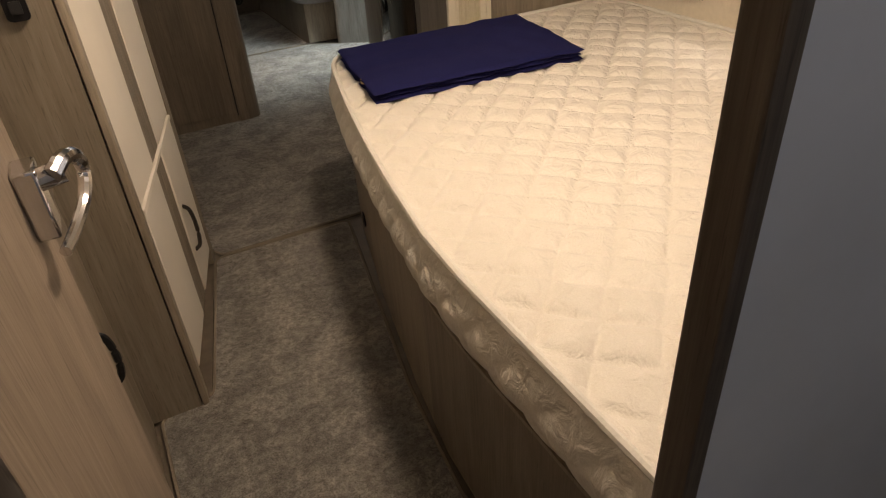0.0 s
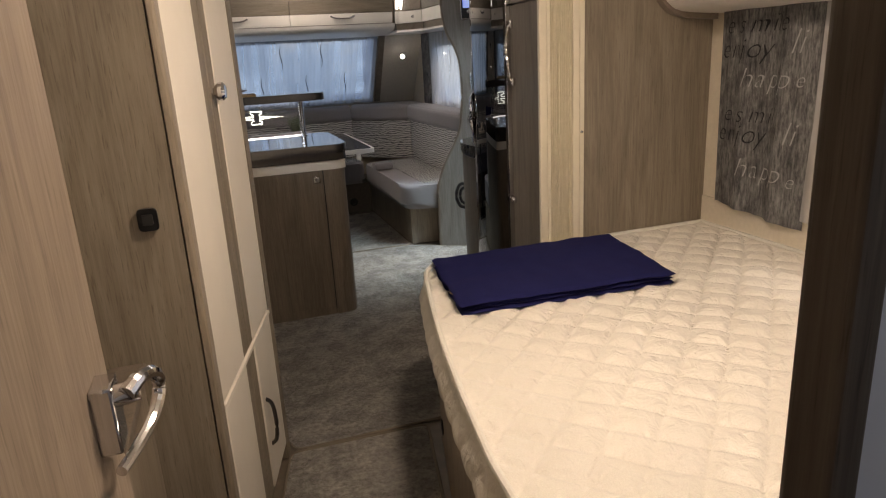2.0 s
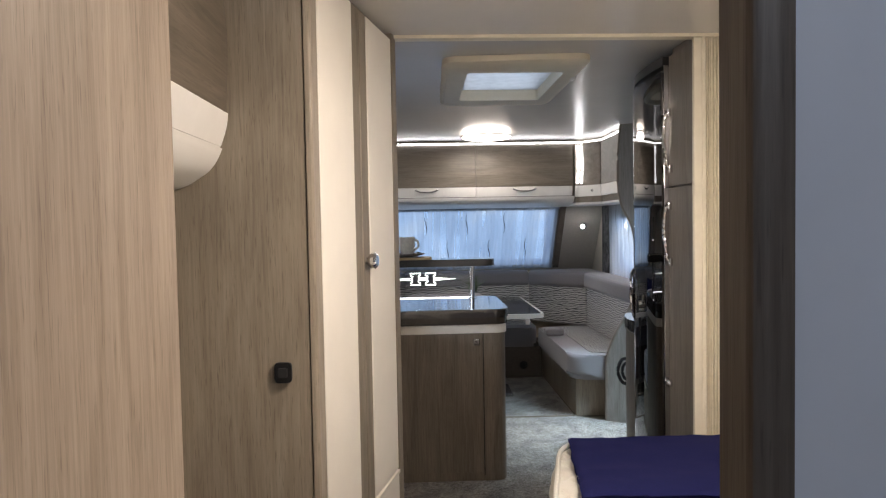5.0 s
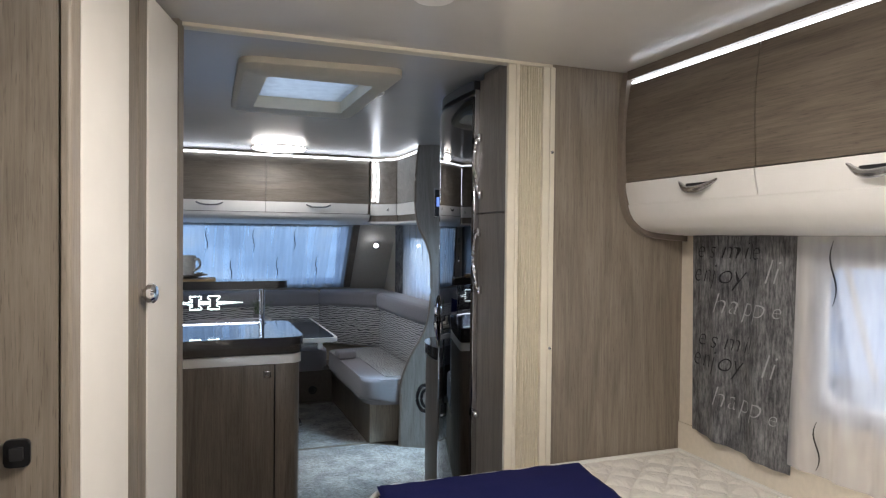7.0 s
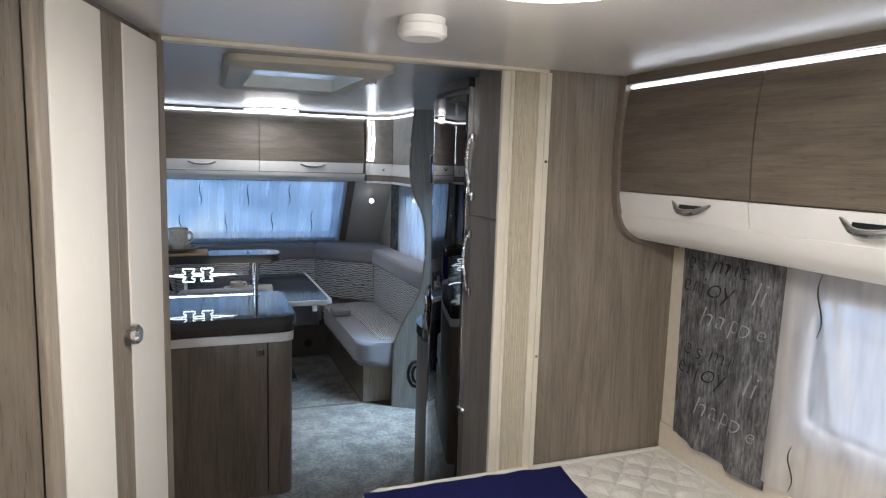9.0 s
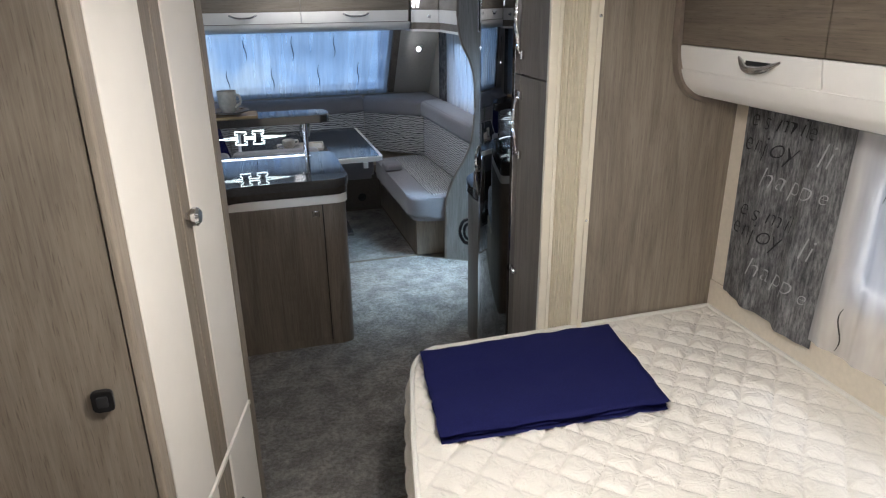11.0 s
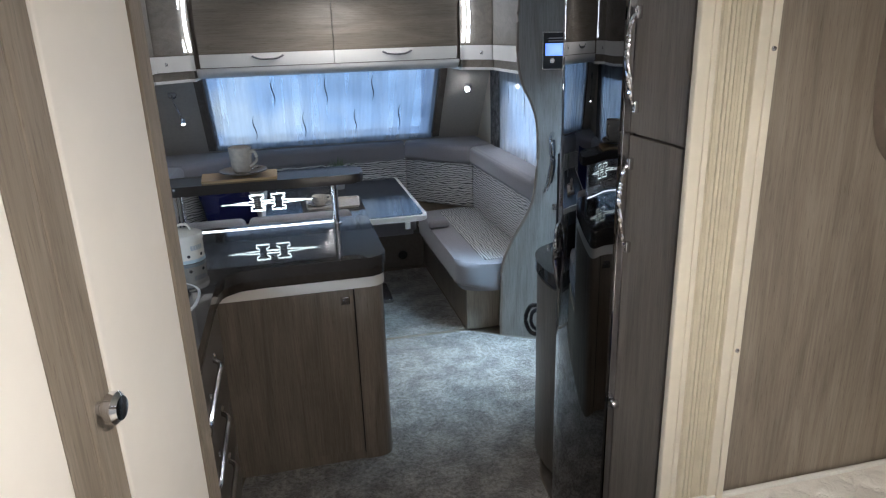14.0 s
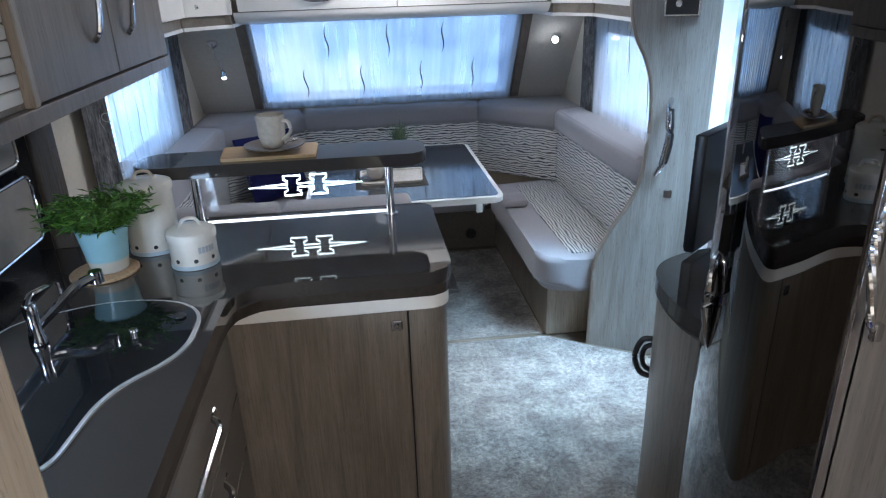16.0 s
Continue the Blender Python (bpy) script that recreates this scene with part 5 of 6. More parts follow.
part("door", strip(fcv[::-1], 0.018, 0.09, 1.845, 6), FRIDGE, fr, "dark mirror-gloss curved door", 0.9)
part("edge_strip", box(1.108, 1.126, 2.3175, 2.3225, 0.02, 1.87, 0.001), CHROME, fr, "chrome edge strip")
part("cornice", prism([(x - 0.012, y) for x, y in fcv] + [(1.42, 2.872), (XR - 0.002, 2.872), (XR - 0.002, 2.322)], "z", 1.869, 1.903, 0.004), plain("black cornice", (0.025, 0.023, 0.023), 0.4), fr, "black curved cornice")
hp = smooth_path([(1.150, 2.72, 1.10), (1.116, 2.70, 1.090), (1.106, 2.69, 1.03), (1.110, 2.69, 0.96), (1.122, 2.695, 0.90), (1.142, 2.715, 0.875)], 6)
part("handle", tube(hp, 0.0085, 10, flat=1.3, taper=lambda t: 1.2 - 0.5 * t), CHROME, fr, "chrome fridge handle with black grip")
part("handle_grip", tube(smooth_path([(1.134, 2.70, 1.075), (1.112, 2.70, 1.00), (1.130, 2.705, 0.91)], 5), 0.013, 8), BLACK, fr)

fr.location.x += 0.014

# low cabinet by the entrance with rounded top, screen above
lc = thing("low_cabinet", (1.5, 3.15, 0), "low oak cabinet with a dark curved top by the entrance", "cabinet")
lcv = [tuple(p)[:2] for p in smooth_path([(1.245, 2.885, 0), (1.228, 2.97, 0), (1.236, 3.09, 0), (1.275, 3.19, 0), (1.35, 3.255, 0), (1.49, 3.30, 0), (1.80, 3.32, 0)], 5)]
part("body", prism([(x + 0.012, y - 0.008) for x, y in lcv] + [(XR - 0.003, 2.885)], "z", 0.0, 0.79), KOAK, lc)
part("front", strip(lcv[::-1], 0.012, 0.03, 0.785, 2), KOAK, lc, "bent oak front")
part("top", prism([(x - 0.018, y + 0.012) for x, y in lcv] + [(XR - 0.003, 3.335), (XR - 0.003, 2.878), (1.235, 2.878)], "z", 0.80, 0.845, 0.006, 3), TOP, lc, "dark curved top")
part("top_band", prism([(x - 0.004, y + 0.004) for x, y in lcv] + [(XR - 0.003, 3.325), (XR - 0.003, 2.878), (1.245, 2.878)], "z", 0.755, 0.80), RUBBER, lc)
tv = thing("television", (1.45, 3.28, 0.86), "slim black television on an arm over the low cabinet", "television")
part("panel", box(-0.235, 0.235, -0.016, 0.016, -0.175, 0.175, 0.006, turn=pose(1.552, 3.405, 1.035, 0, 0, 40)), BLACK, tv)
part("glass", box(-0.228, 0.228, 0.0162, 0.0182, -0.165, 0.170, turn=pose(1.552, 3.405, 1.035, 0, 0, 40)), SCREEN, tv, "black glass")
part("arm", box(1.57, XR - 0.004, 3.355, 3.39, 1.01, 1.06, 0.006), STEEL, tv)

# entrance: door frame, grab handle panel, wavy divider
DA, DB = Vector((1.437, 4.193)), Vector((1.800, 3.992))
DD = (DB - DA).normalized()
dz = [(0.0, 0.0), (0.0, 0.10), (0.004, 0.25), (0.010, 0.42), (0.070, 0.58), (0.135, 0.70), (0.178, 0.82), (0.196, 1.02), (0.190, 1.20), (0.160, 1.31), (0.115, 1.40), (0.090, 1.52), (0.088, 1.70), (0.100, 1.86), (0.11, ZC - 0.002)]
curve = [tuple(p)[:2] for p in smooth_path([(*p, 0) for p in dz], 4)]
LD = (DB - DA).length
m = bmesh.new()
nrm = Vector((-DD.y, DD.x))
lo, hi = [], []
for s, z in curve + [(LD, ZC - 0.002), (LD, 0.0)]:
    p = DA + DD * s
    q = p + nrm * 0.022
    lo.append(m.verts.new((p.x, p.y, z))), hi.append(m.verts.new((q.x, q.y, z)))
m.faces.new(lo), m.faces.new(hi[::-1])
for i in range(len(lo)):
    j = (i + 1) % len(lo)
    m.faces.new((lo[i], hi[i], hi[j], lo[j]))
dv = thing("divider_panel", (1.6, 4.1, 0), "tall grey oak divider panel with a wavy edge by the entrance", "panel")
part("panel", m, OAK_GREY, dv, "", 0.5)
part("edge_trim", tube([(DA.x + DD.x * s + nrm.x * 0.011, DA.y + DD.y * s + nrm.y * 0.011, z) for s, z in curve], 0.0125, 8), TRIM, dv, "rounded grey brown edge")


def on_div(s, z, out):
    p = DA + DD * s - nrm * out
    return Vector((p.x, p.y, z))


dang = math.degrees(math.atan2(DD.y, DD.x))
gh = smooth_path([on_div(0.268, 1.155, 0.0), on_div(0.264, 1.13, 0.035), on_div(0.272, 1.01, 0.045), on_div(0.256, 0.91, 0.035), on_div(0.233, 0.85, 0.0)], 6)
grab = thing("grab_handle", on_div(0.29, 0.98, 0), "chrome and black grab handle on the divider panel", "handle")
part("bar", tube(gh, 0.011, 10, flat=1.4), CHROME, grab)
part("inlay", tube([p + Vector((0.010, -0.008, 0)) for p in gh[6:-6]], 0.008, 8), BLACK, grab)
s2 = single("small_switch", box(-0.016, 0.016, -0.006, 0.0, -0.018, 0.018, 0.003, turn=Matrix.Translation(on_div(0.289, 0.772, 0.0)) @ pose(0, 0, 0, 0, 0, dang)), STEEL, "small square chrome switch on the divider panel", "switch")
cp = thing("control_panel", on_div(0.27, 1.46, 0), "control panel with a lit blue display and a round dial", "control panel")
R = Matrix.Translation(on_div(0.273, 1.56, 0.0)) @ pose(0, 0, 0, 0, 0, dang)
part("housing", box(-0.066, 0.066, -0.012, 0.0, -0.092, 0.092, 0.004, turn=R), STEEL, cp, "silver frame")
part("face", box(-0.058, 0.058, -0.0145, -0.012, -0.084, 0.084, 0.001, turn=R), BLACK, cp)
part("display", box(-0.048, 0.048, -0.0165, -0.0146, -0.022, 0.036, turn=R), DISPLAY, cp, "lit blue display")
for k in range(3):
    part("display_bar", box(-0.030 + 0.004 * k, 0.020 + 0.005 * k, -0.0175, -0.0166, 0.018 - 0.014 * k, 0.022 - 0.014 * k, turn=R), DISPLAY_INK, cp)
part("dial", lathe([(0, 0.012), (0.012, 0.011), (0.013, 0), (0, 0)], (0, 0, 0), 20, turn=R @ pose(-0.012, -0.0146, -0.045, 90)), STEEL, cp)
for k in range(2):
    part("label_bar", box(-0.034, 0.034, -0.0155, -0.0146, 0.044 + 0.013 * k, 0.049 + 0.013 * k, turn=R), plain("grey print", (0.35, 0.36, 0.38), 0.5), cp)
dfm = box(XR - 0.012, XR + 0.053, 3.375, 3.427, 0.0, 1.90, 0.004)
box(XR - 0.012, XR + 0.053, 3.993, 4.03, 0.0, 1.90, 0.004, bm=dfm)
box(XR - 0.012, XR + 0.053, 3.428, 3.992, 1.853, 1.90, 0.004, bm=dfm)
setting("trim_entrance_frame", dfm, WHITE, "white frame of the open entrance door")
hk = thing("coat_hook", (1.26, 3.22, 0.45), "black looped hook on the low cabinet's side", "hook")
part("loop", tube(smooth_path([(1.268, 3.185, 0.62), (1.236, 3.205, 0.61), (1.218, 3.21, 0.555), (1.236, 3.205, 0.50), (1.268, 3.185, 0.49)], 6), 0.009, 8), BLACK, hk)
part("small_loop", tube(smooth_path([(1.262, 3.190, 0.60), (1.244, 3.20, 0.585), (1.238, 3.203, 0.555), (1.244, 3.20, 0.525), (1.262, 3.190, 0.51)], 6), 0.008, 8), BLACK, hk)

# ---- front lockers ----
YL = 4.90
fl = thing("overhead_locker", (XC, 5.1, 1.45), "front overhead lockers with oak doors and white rails", "cabinet")
part("carcass", prism([(5.52, 1.45), (5.0, 1.455), (4.93, 1.50), (4.925, 1.60), (4.925, ZC - 0.002), (5.60, ZC - 0.002), (5.55, 1.45)], "x", -0.10, 1.415), OAK_DARK, fl)
# Locker oak carries its shade in the colour, darker than the other oak.
LOAK = wood("locker oak with shade in its colour", (0.125, 0.105, 0.082), (0.185, 0.157, 0.124), (0.25, 0.215, 0.172), "x")
for a, b in ((-0.075, 0.662), (0.666, 1.395)):
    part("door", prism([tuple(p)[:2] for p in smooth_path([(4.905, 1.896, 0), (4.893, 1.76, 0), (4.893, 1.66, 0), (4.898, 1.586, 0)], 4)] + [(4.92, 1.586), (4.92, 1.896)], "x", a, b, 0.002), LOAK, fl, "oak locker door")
    part("door_rail", prism([(4.896, 1.582), (4.900, 1.54), (4.912, 1.510), (4.93, 1.510), (4.93, 1.582)], "x", a, b, 0.002), WHITE, fl, "white lower rail")
    c = (a + b) / 2
    part("handle", tube(smooth_path([(c - 0.085, 4.897, 1.566), (c - 0.04, 4.882, 1.550), (c + 0.04, 4.882, 1.550), (c + 0.085, 4.897, 1.566)], 6), 0.008, 8, flat=0.7), STEEL, fl, "brushed crescent grip")
part("lower_rail", prism([tuple(p)[:2] for p in smooth_path([(4.914, 1.506, 0), (4.935, 1.475, 0), (4.99, 1.455, 0), (5.20, 1.440, 0), (5.56, 1.435, 0)], 4)] + [(5.56, 1.445), (4.93, 1.506)], "x", -0.10, 1.415, 0.001), WHITE, fl, "white moulded underside")
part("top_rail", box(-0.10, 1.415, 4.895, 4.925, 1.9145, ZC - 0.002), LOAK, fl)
part("led_strip", box(-0.10, 1.415, 4.893, 4.905, 1.900, 1.912, 0.002), LED, fl, "lit cool white strip")
# corner lockers, turning towards the side walls
for sgn, x0, x1 in ((1, 1.415, 1.56), (-1, -0.10, -0.28)):
    cl = thing("corner_locker", ((x0 + x1) / 2, 4.9, 1.45), "bent corner overhead locker with a lit glass bar and white rail", "cabinet")
    ysd = 4.16 if sgn > 0 else 3.96
    pl = [(x0, YL), (x0 + sgn * 0.045, YL - 0.010), (x1, 4.76), (x1 + sgn * 0.012, 4.70), (x1 + sgn * 0.012, ysd)]
    cvp = [tuple(p)[:2] for p in smooth_path([(*p, 0) for p in pl], 6)]
    order = cvp if sgn > 0 else cvp[::-1]
    wallx = XR - 0.003 if sgn > 0 else XL + 0.003
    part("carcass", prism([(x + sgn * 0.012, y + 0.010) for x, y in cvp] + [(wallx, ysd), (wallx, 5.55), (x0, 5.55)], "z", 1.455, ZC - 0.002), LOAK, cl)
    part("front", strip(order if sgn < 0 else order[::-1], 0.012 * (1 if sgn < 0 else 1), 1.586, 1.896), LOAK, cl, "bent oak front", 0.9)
    part("rail", strip(order if sgn < 0 else order[::-1], 0.014, 1.500, 1.582), WHITE, cl, "white rail", 0.9)
    part("lower_rail", prism([(x + sgn * 0.006, y + 0.006) for x, y in cvp] + [(wallx, ysd), (wallx, 5.55), (x0, 5.55)], "z", 1.440, 1.4545), WHITE, cl)
    part("led_strip", tube([(x - sgn * 0.002, y - 0.002, 1.906) for x, y in cvp], 0.006, 6), LED, cl, "lit cool white strip")
    for k in (0.012, 0.042):
        xx = x0 + sgn * k
        part("light_bar", tube([(xx + sgn * 0.010 * math.sin(math.pi * t / 8), YL - 0.018, 1.60 + 0.285 * t / 8) for t in range(9)], 0.0085, 8), LED, cl, "lit glass bar")
    part("knob", lathe([(0, 0.014), (0.012, 0.012), (0.008, 0.004), (0.008, 0), (0, 0)], (0, 0, 0), 14, turn=pose(x1 - sgn * 0.05, 4.795, 1.54, 90, 0, sgn * 45)), STEEL, cl)

# ---- lounge ----
ZS = 0.43
def cushion(x0, x1, y0, y1, z0, z1, bev, bm=None, turn=None):
    return box(x0, x1, y0, y1, z0, z1, bev, 4, bm, turn)


def upright(name, pts, z0, z1, mat, parent, label="", bev=0.03):
    return part(name, prism(pts, "z", z0, z1, bev, 4), mat, parent, label, 1.0)


BASE = plain("dark taupe base panel", (0.10, 0.085, 0.07), 0.6, 0.15, 40, 0.05)
bench = thing("lounge_bench", (XC, 5.0, 0), "U-shaped lounge bench base in oak under grey cushions", "bench")
part("base_right", box(1.268, XR - 0.003, 4.315, YF - 0.002, 0, 0.255, 0.003), OAK, bench)
part("base_front", box(0.02, 1.26, 5.50, YF - 0.002, 0, 0.255, 0.003), BASE, bench)
part("base_left", box(XL + 0.003, 0.018, 3.85, YF - 0.002, 0, 0.255, 0.003), OAK, bench)
part("base_rear", box(0.02, 0.62, 3.84, 4.32, 0, 0.255, 0.003), OAK, bench)
part("vent", lathe([(0, 0), (0.034, 0), (0.034, 0.006), (0.02, 0.007), (0.02, 0.001), (0, 0.001)], (0, 0, 0), 20, turn=pose(1.10, 5.499, 0.10, 90)), BLACK, bench, "round black vent")
seats = [("right", [(1.215, 4.262), (1.44, 4.215), (1.70, 4.30), (1.70, 5.52), (1.215, 5.45)], [0.12, 0.06, 0.04, 0.04, 0.04]),
         ("left", [(-0.42, 3.96), (0.062, 3.96), (0.062, 5.45), (-0.42, 5.52)], [0.04, 0.08, 0.04, 0.04]),
         ("front", [(0.066, 5.46), (1.211, 5.46), (1.211, 5.88), (0.066, 5.88)], [0.04, 0.04, 0.04, 0.04]),
         ("rear", [(0.066, 3.98), (0.60, 3.98), (0.60, 4.42), (0.066, 4.42)], [0.04, 0.06, 0.06, 0.04])]
for nm, pts, rr in seats:
    o = rounded(pts, rr, 6)
    st = thing("seat_cushion", (*pts[0], 0.256), "grey seat cushion with a pale line-patterned top", "cushion", "lounge seat cushions")
    part("cover", prism(o, "z", 0.285, ZS - 0.004, 0.026, 5), GREYFAB, st, "", 1.0)
    part("skirt", prism(inset_outline(o, 0.022), "z", 0.257, 0.305, 0.006, 2), GREYFAB, st, "grey lower band", 1.0)
    c = Vector((sum(p[0] for p in pts) / len(pts), sum(p[1] for p in pts) / len(pts)))
    if nm == "right":
        ip = [(1.37, 4.30), (1.69, 4.33), (1.69, 5.50), (1.37, 5.42)]
    elif nm == "left":
        ip = [(-0.41, 4.0), (-0.10, 4.0), (-0.10, 5.44), (-0.41, 5.50)]
    elif nm == "front":
        ip = [(0.09, 5.60), (1.19, 5.60), (1.19, 5.87), (0.09, 5.87)]
    else:
        ip = [(0.09, 4.02), (0.57, 4.02), (0.57, 4.26), (0.09, 4.26)]
    part("panel", prism(rounded(ip, 0.03, 4), "z", ZS - 0.014, ZS, 0.006, 3), ZEBRA_SIDE if nm in ("right", "left") else ZEBRA_SEAT, st, "pale woven panel with thin dark wavy lines", 1.0)


def back(pts, inner, label="grey backrest with a pale line-patterned face and a round top roll"):
    """A backrest over a plan outline; inner is the face line towards the seats."""
    bk = thing("backrest", (*pts[0], ZS), label, "cushion", "lounge backrests")
    part("cover", prism(pts, "z", ZS + 0.002, 0.80, 0.012, 3), ZEBRA, bk, "pale woven face with thin dark wavy lines", 1.0)
    a, b = Vector(inner[0]), Vector(inner[1])
    c = Vector(pts[2])
    n = (Vector((b.y - a.y, a.x - b.x))).normalized()
    if n.dot(c - (a + b) / 2) > 0:
        n = -n
    e = (b - a).normalized()
    q = [tuple(a + n * 0.024 + e * 0.004), tuple(b + n * 0.024 - e * 0.004)] + pts[2:]
    # the roll: a fat rounded front bulge with a flat padded back
    part("top_roll", prism(q, "z", 0.750, 0.885, 0.040, 6), GREYFAB, bk, "grey padded top roll", 1.2)
    return bk


back([(0.10, 5.80), (1.205, 5.80), (1.225, 5.93), (0.08, 5.93)], [(0.10, 5.80), (1.205, 5.80)])
back([(1.209, 5.80), (1.62, 5.42), (XR - 0.004, 5.503), (XR - 0.004, 5.93), (1.229, 5.93)], [(1.209, 5.80), (1.62, 5.42)])
back([(1.625, 5.415), (1.64, 4.24), (XR - 0.004, 4.16), (XR - 0.004, 5.497)], [(1.625, 5.415), (1.64, 4.24)])
back([(-0.34, 5.42), (0.096, 5.80), (0.076, 5.93), (XL + 0.004, 5.93), (XL + 0.004, 5.503)], [(-0.34, 5.42), (0.096, 5.80)])
back([(-0.36, 4.0), (-0.345, 5.415), (XL + 0.004, 5.497), (XL + 0.004, 3.98)], [(-0.36, 4.0), (-0.345, 5.415)])
back([(0.62, 3.96), (0.14, 3.96), (0.14, 3.86), (0.62, 3.86)], [(0.62, 3.96), (0.14, 3.96)], "low grey backrest against the kitchen peninsula")
back([(0.135, 3.96), (-0.35, 3.96), (-0.35, 3.86), (0.135, 3.86)], [(0.135, 3.96), (-0.35, 3.96)], "low grey backrest against the kitchen peninsula")
pi = thing("throw_pillow", (-0.10, 5.55, ZS), "dark navy throw pillow leaning in the bench corner", "pillow")
m = bmesh.new()
g = [[None] * 17 for _ in range(17)]
for s in (1, -1):
    for j in range(17):
        for i in range(17):
            u, v = i / 8 - 1, j / 8 - 1
            h = 0.065 * max(0, (1 - u ** 4) * (1 - v ** 4)) ** 0.5
            pin = 1 - 0.07 * (u * u * (1 - v * v) + v * v * (1 - u * u)) * 0 - 0.05 * (1 - abs(u * v))
            g[j][i] = m.verts.new((u * 0.20 * pin, s * h, v * 0.20 * pin))
    for j in range(16):
        for i in range(16):
            m.faces.new((g[j][i], g[j][i + 1], g[j + 1][i + 1], g[j + 1][i]))
bmesh.ops.remove_doubles(m, verts=m.verts, dist=0.0005)
bmesh.ops.transform(m, matrix=pose(-0.09, 5.50, ZS + 0.19, -22, 0, 42), verts=m.verts)
part("cover", m, NAVY, pi, "", 1.0)

single("bolster", box(1.20, 1.34, 4.98, 5.12, ZS + 0.001, ZS + 0.052, 0.016, 4), GREYFAB, "small dark grey bolster on the bench by the table", "cushion", sharp=1.0)
tb = thing("lounge_table", (XC, 5.0, 0), "lounge table with a dark glossy top and white rounded edge", "table")
TX0, TX1, TY0, TY1, ZTB = 0.165, 1.090, 4.455, 5.555, 0.68
part("edge", prism(rounded([(TX0, TY0), (TX1, TY0), (TX1, TY1), (TX0, TY1)], 0.05, 8), "z", ZTB - 0.032, ZTB - 0.002, 0.008, 3), WHITE, tb, "white edge")
part("tabletop", prism(rounded([(TX0 + 0.022, TY0 + 0.022), (TX1 - 0.022, TY0 + 0.022), (TX1 - 0.022, TY1 - 0.022), (TX0 + 0.022, TY1 - 0.022)], 0.035, 8), "z", ZTB - 0.010, ZTB + 0.001), TABLETOP, tb, "dark glossy top")
part("column", box(XC - 0.05, XC + 0.05, 4.95, 5.06, 0.02, ZTB - 0.033, 0.012), STEEL, tb)
part("foot", box(XC - 0.28, XC + 0.28, 4.85, 5.16, 0.0, 0.025, 0.008), STEEL, tb)
part("catch", box(0.955, 0.985, 4.455, 4.475, ZTB - 0.075, ZTB - 0.033, 0.004), WHITE, tb, "white folding catch")
# laid table
single("place_mat", box(0.40, 0.76, 4.70, 5.02, ZTB + 0.0015, ZTB + 0.004), plain("dark woven mat", (0.05, 0.045, 0.04), 0.8, 0.3, 200, 0.3), "dark woven place mat on the lounge table", "mat")
ty = thing("tray", (0.58, 4.88, ZTB + 0.004), "small pale tray on the place mat", "tray")
part("base", prism(rounded([(0.43, 4.75), (0.73, 4.75), (0.75, 4.98), (0.43, 4.98)], 0.02, 4), "z", ZTB + 0.0045, ZTB + 0.010), STONE, ty)
part("rim", tube([(x, y, ZTB + 0.016) for x, y in (lambda o: o + o[:1])(rounded([(0.43, 4.75), (0.73, 4.75), (0.75, 4.98), (0.43, 4.98)], 0.02, 4))], 0.006, 6), STONE, ty)
saucer((0.505, 4.83, ZTB + 0.0105), 0.075)
cup((0.505, 4.83, ZTB + 0.020), 0.046, 0.055, 30, "beige stoneware coffee cup on a saucer")
spoon((0.42, 4.80, ZTB + 0.034), 10, 0.09)
ps = thing("potted_plant", (0.66, 5.30, ZTB), "small green herb in a grey pot on the lounge table", "plant")
part("pot", lathe([(0, 0), (0.035, 0), (0.045, 0.075), (0.041, 0.076), (0.037, 0.065), (0, 0.065)], (0.66, 5.30, ZTB + 0.0015), 24), plain("grey pot", (0.25, 0.25, 0.25), 0.6), ps)
part("leaves", tuft((0.66, 5.30, ZTB + 0.065), 160, 0.03, 0.08, 0.17, 0.10, 9, 0.006), plain("grey green herb leaf", (0.12, 0.17, 0.10), 0.6, 0.3, 80, 0), ps, "thin grey green stems", 1.5)

# reading spots on the front wall
def reading_spot(x, y, z, lit, drop):
    rs = thing("reading_lamp", (x, y, z), "chrome gooseneck reading spot on the front wall" + (", lit" if lit else ""), "lamp")
    part("rose", lathe([(0, 0.022), (0.026, 0.018), (0.030, 0), (0, 0)], (0, 0, 0), 24, turn=pose(x, y, z, 90 - 33)), CHROME, rs)
    e = Vector((x, y - 0.02, z))
    tip = Vector((x + 0.055, y - 0.10, z - drop))
    path = smooth_path([e, e + Vector((0.012, -0.045, -drop * 0.25)), tip + Vector((-0.012, 0.01, drop * 0.3)), tip], 6)
    part("neck", tube(path, 0.0045, 8), CHROME, rs)
    part("head", lathe([(0, 0.024), (0.012, 0.02), (0.016, -0.014), (0.013, -0.014), (0, -0.010)], tuple(tip), 18), STEEL, rs)
    part("lens", lathe([(0, -0.012), (0.0125, -0.0145), (0.010, -0.024), (0, -0.028)], tuple(tip), 16), SPOT, rs, "lit lens")


reading_spot(-0.352, lean(0, 1.32) - 0.004, 1.32, True, 0.16)
rs2 = thing("reading_lamp", (1.64, lean(0, 1.265), 1.265), "chrome reading spot on the front wall, lit towards the room", "lamp")
part("rose", lathe([(0, 0.022), (0.026, 0.018), (0.030, 0), (0, 0)], (0, 0, 0), 24, turn=pose(1.665, lean(0, 1.285) - 0.004, 1.285, 57)), CHROME, rs2)
part("head", lathe([(0, 0.05), (0.019, 0.05), (0.021, 0.0), (0, 0)], (0, 0, 0), 20, turn=look((1.645, lean(0, 1.265) - 0.03, 1.265), (1.60, 2.0, 1.5)) @ pose(0, 0, 0, 180)), STEEL, rs2)
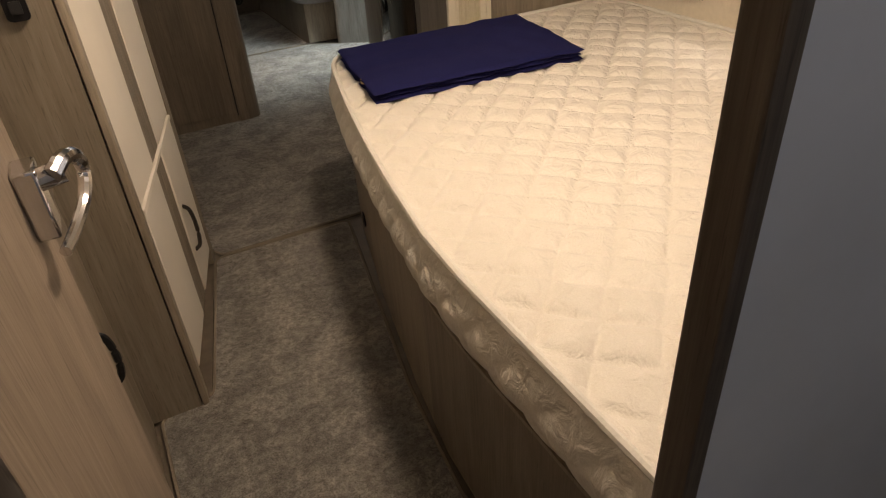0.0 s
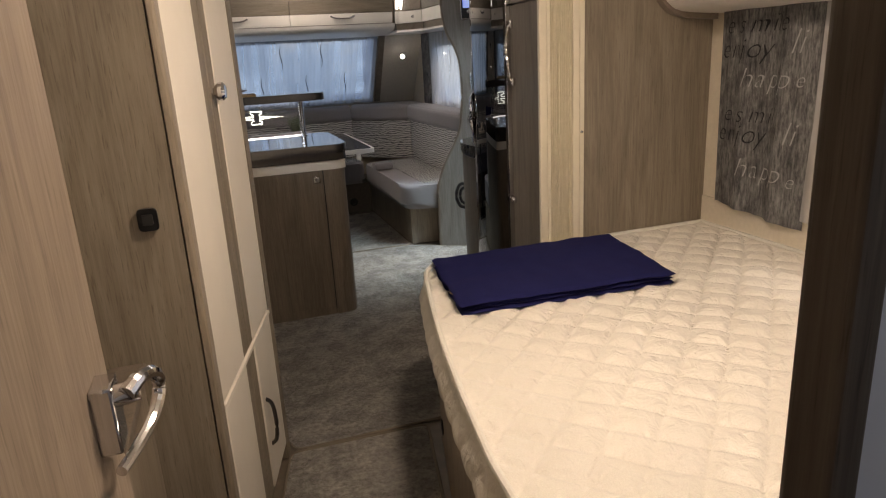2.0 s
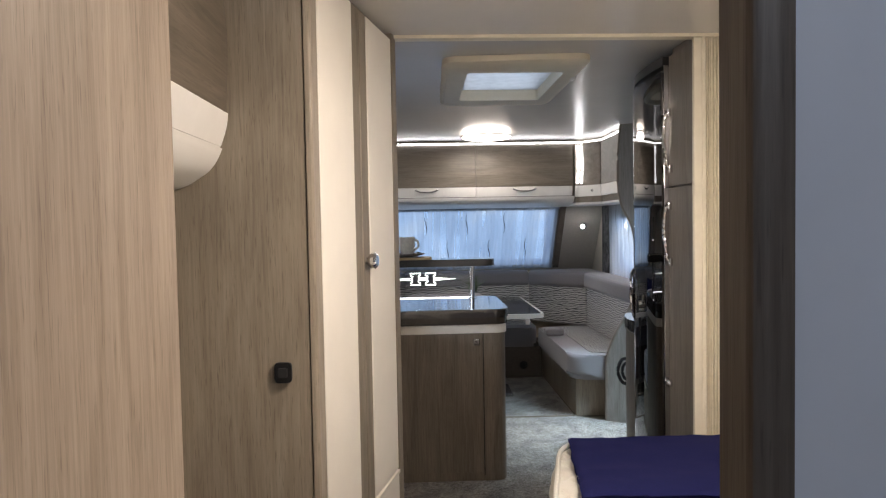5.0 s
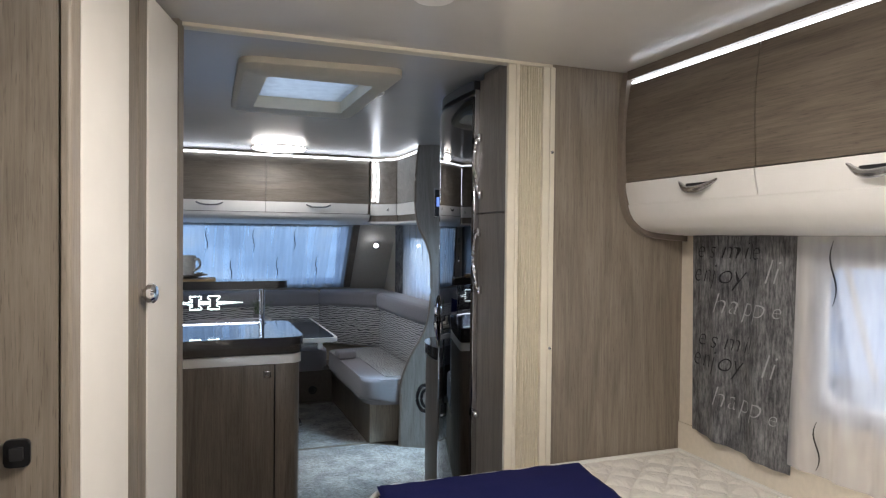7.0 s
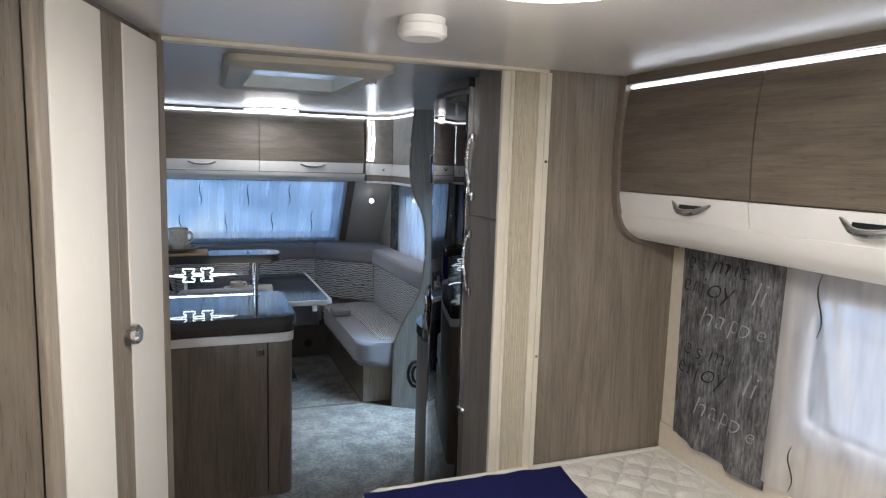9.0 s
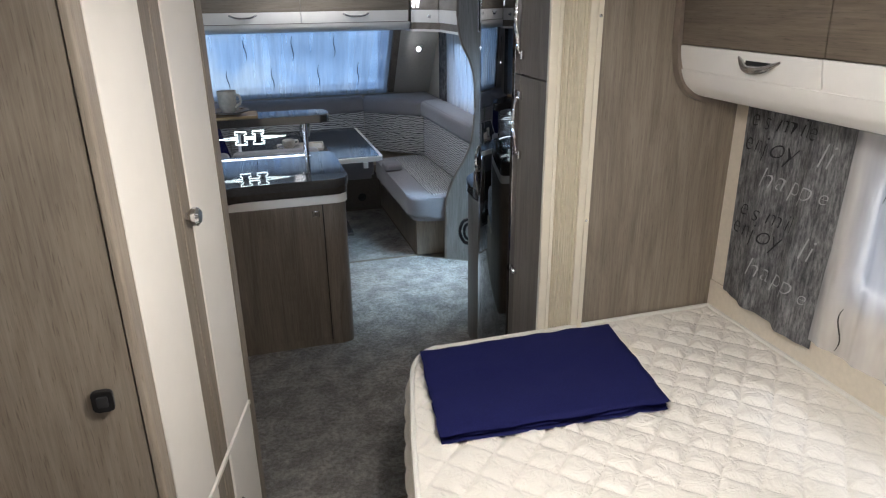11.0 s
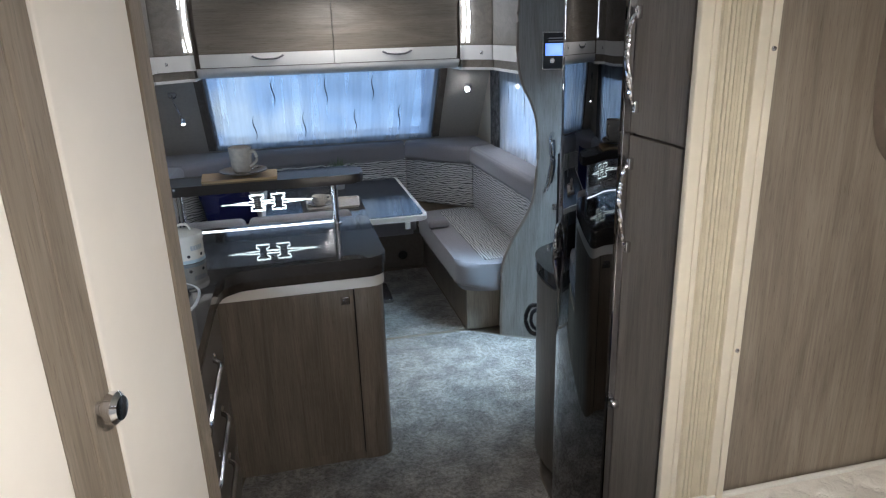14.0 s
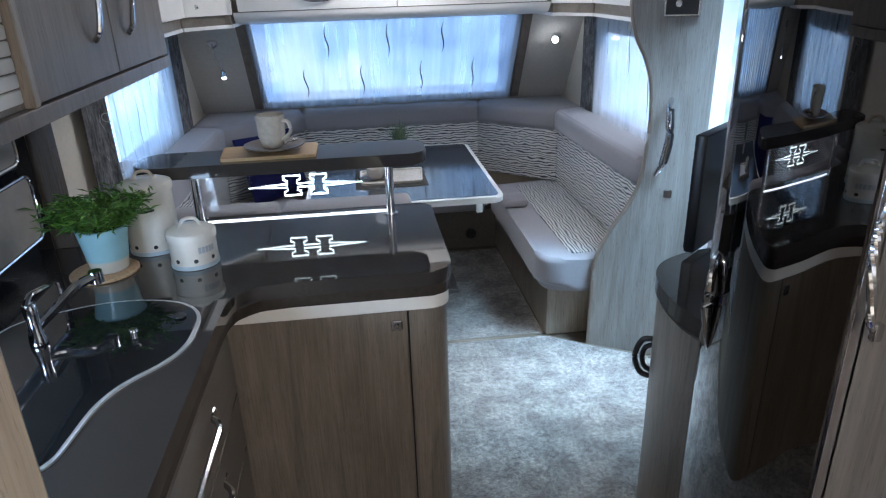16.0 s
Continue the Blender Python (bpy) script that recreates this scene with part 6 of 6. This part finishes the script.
part("lens", lathe([(0, 0.010), (0.018, 0.006), (0.018, 0), (0, 0)], (0, 0, 0), 20, turn=look((1.638, lean(0, 1.265) - 0.085, 1.268), (1.60, 2.0, 1.5)) @ pose(0, 0, 0, 180)), SPOT, rs2, "lit lens")

# lounge curtains: voile on the windows, printed cotton at the sides
def front_place(s, o, z):
    return Vector((-0.14 + s, lean(0, z) - 0.05 + o, z))


vf = thing("voile_curtain", (XC, 5.75, 0.93), "thin white voile curtain with dark wavy stripes before the front window", "curtain")
part("cloth", hanging(front_place, 1.56, 0.90, 1.44, 0.006, 14, 0.4, 0.0008, 200), SHEER_FRONT, vf, "", 1.2)
for s, z0, z1 in ((0.28, 0.97, 1.15), (0.43, 1.22, 1.40), (0.62, 0.97, 1.16), (0.78, 1.20, 1.40), (0.98, 0.98, 1.17), (1.10, 1.22, 1.40), (1.30, 0.98, 1.18)):
    stripe(front_place, s, z0, z1, 0.008, vf, 0.008, 0.014)
for a in (-0.20, 1.435):
    m = leaning_panel(a, a + 0.05, 0.90, 1.44, 0.02)
    bmesh.ops.translate(m, verts=m.verts, vec=(0, -0.035, 0))
    single("curtain_rail_strip", m, OAK_DARK, "dark upright strip beside the front window", "trim")
for sx, x in ((1, XR - 0.03), (-1, XL + 0.03)):
    pl2 = lambda s, o, z, x=x, sx=sx: Vector((x + sx * o * 0.7, 5.50 - s, z))
    cu = thing("curtain", (x, 5.4, 0.85), "grey printed cotton curtain with handwritten words in the lounge corner", "curtain")
    part("cloth", hanging(pl2, 0.20, 0.84, 1.44, 0.010, 2.2, 0.9), PRINT, cu, "", 1.2)
    vs = thing("voile_curtain", (x, 4.8, 0.85), "thin white voile curtain before the lounge side window", "curtain")
    pl3 = lambda s, o, z, x=x, sx=sx: Vector((x + sx * (0.008 + o * 0.5), 5.33 - s, z))
    part("cloth", hanging(pl3, 1.05, 0.84, 1.44, 0.012, 9, 0.2, 0.0008, 140), SHEER, vs, "", 1.2)
    for s, z0, z1 in ((0.25, 1.2, 1.4), (0.55, 1.15, 1.38), (0.80, 1.0, 1.2)):
        stripe(lambda s, o, z, p=pl3, sx=sx: p(s, o, z) - Vector((0 if sx < 0 else 0.006, 0, 0)) + Vector((0.018 if sx < 0 else 0, 0, 0)), s, z0, z1, 0.008, vs, 0.008)
cu = thing("curtain", (XL + 0.03, 4.0, 0.85), "grey printed cotton curtain with handwritten words beside the kitchen", "curtain")
pl4 = lambda s, o, z: Vector((XL + 0.045 - o, 4.22 - s, z))
part("cloth", hanging(pl4, 0.24, 0.84, 1.44, 0.010, 2.2, 0.9), PRINT, cu, "", 1.2)
words_on(pl4, 0.24, 0.010, 2.2, 0.9, [("e", INK_PALE, 0.07, 1.31, 0.085, 0), ("oy", INK_PALE, 0.05, 1.17, 0.085, 0), ("v", INK_PALE, 0.09, 1.03, 0.075, 0)], cu)
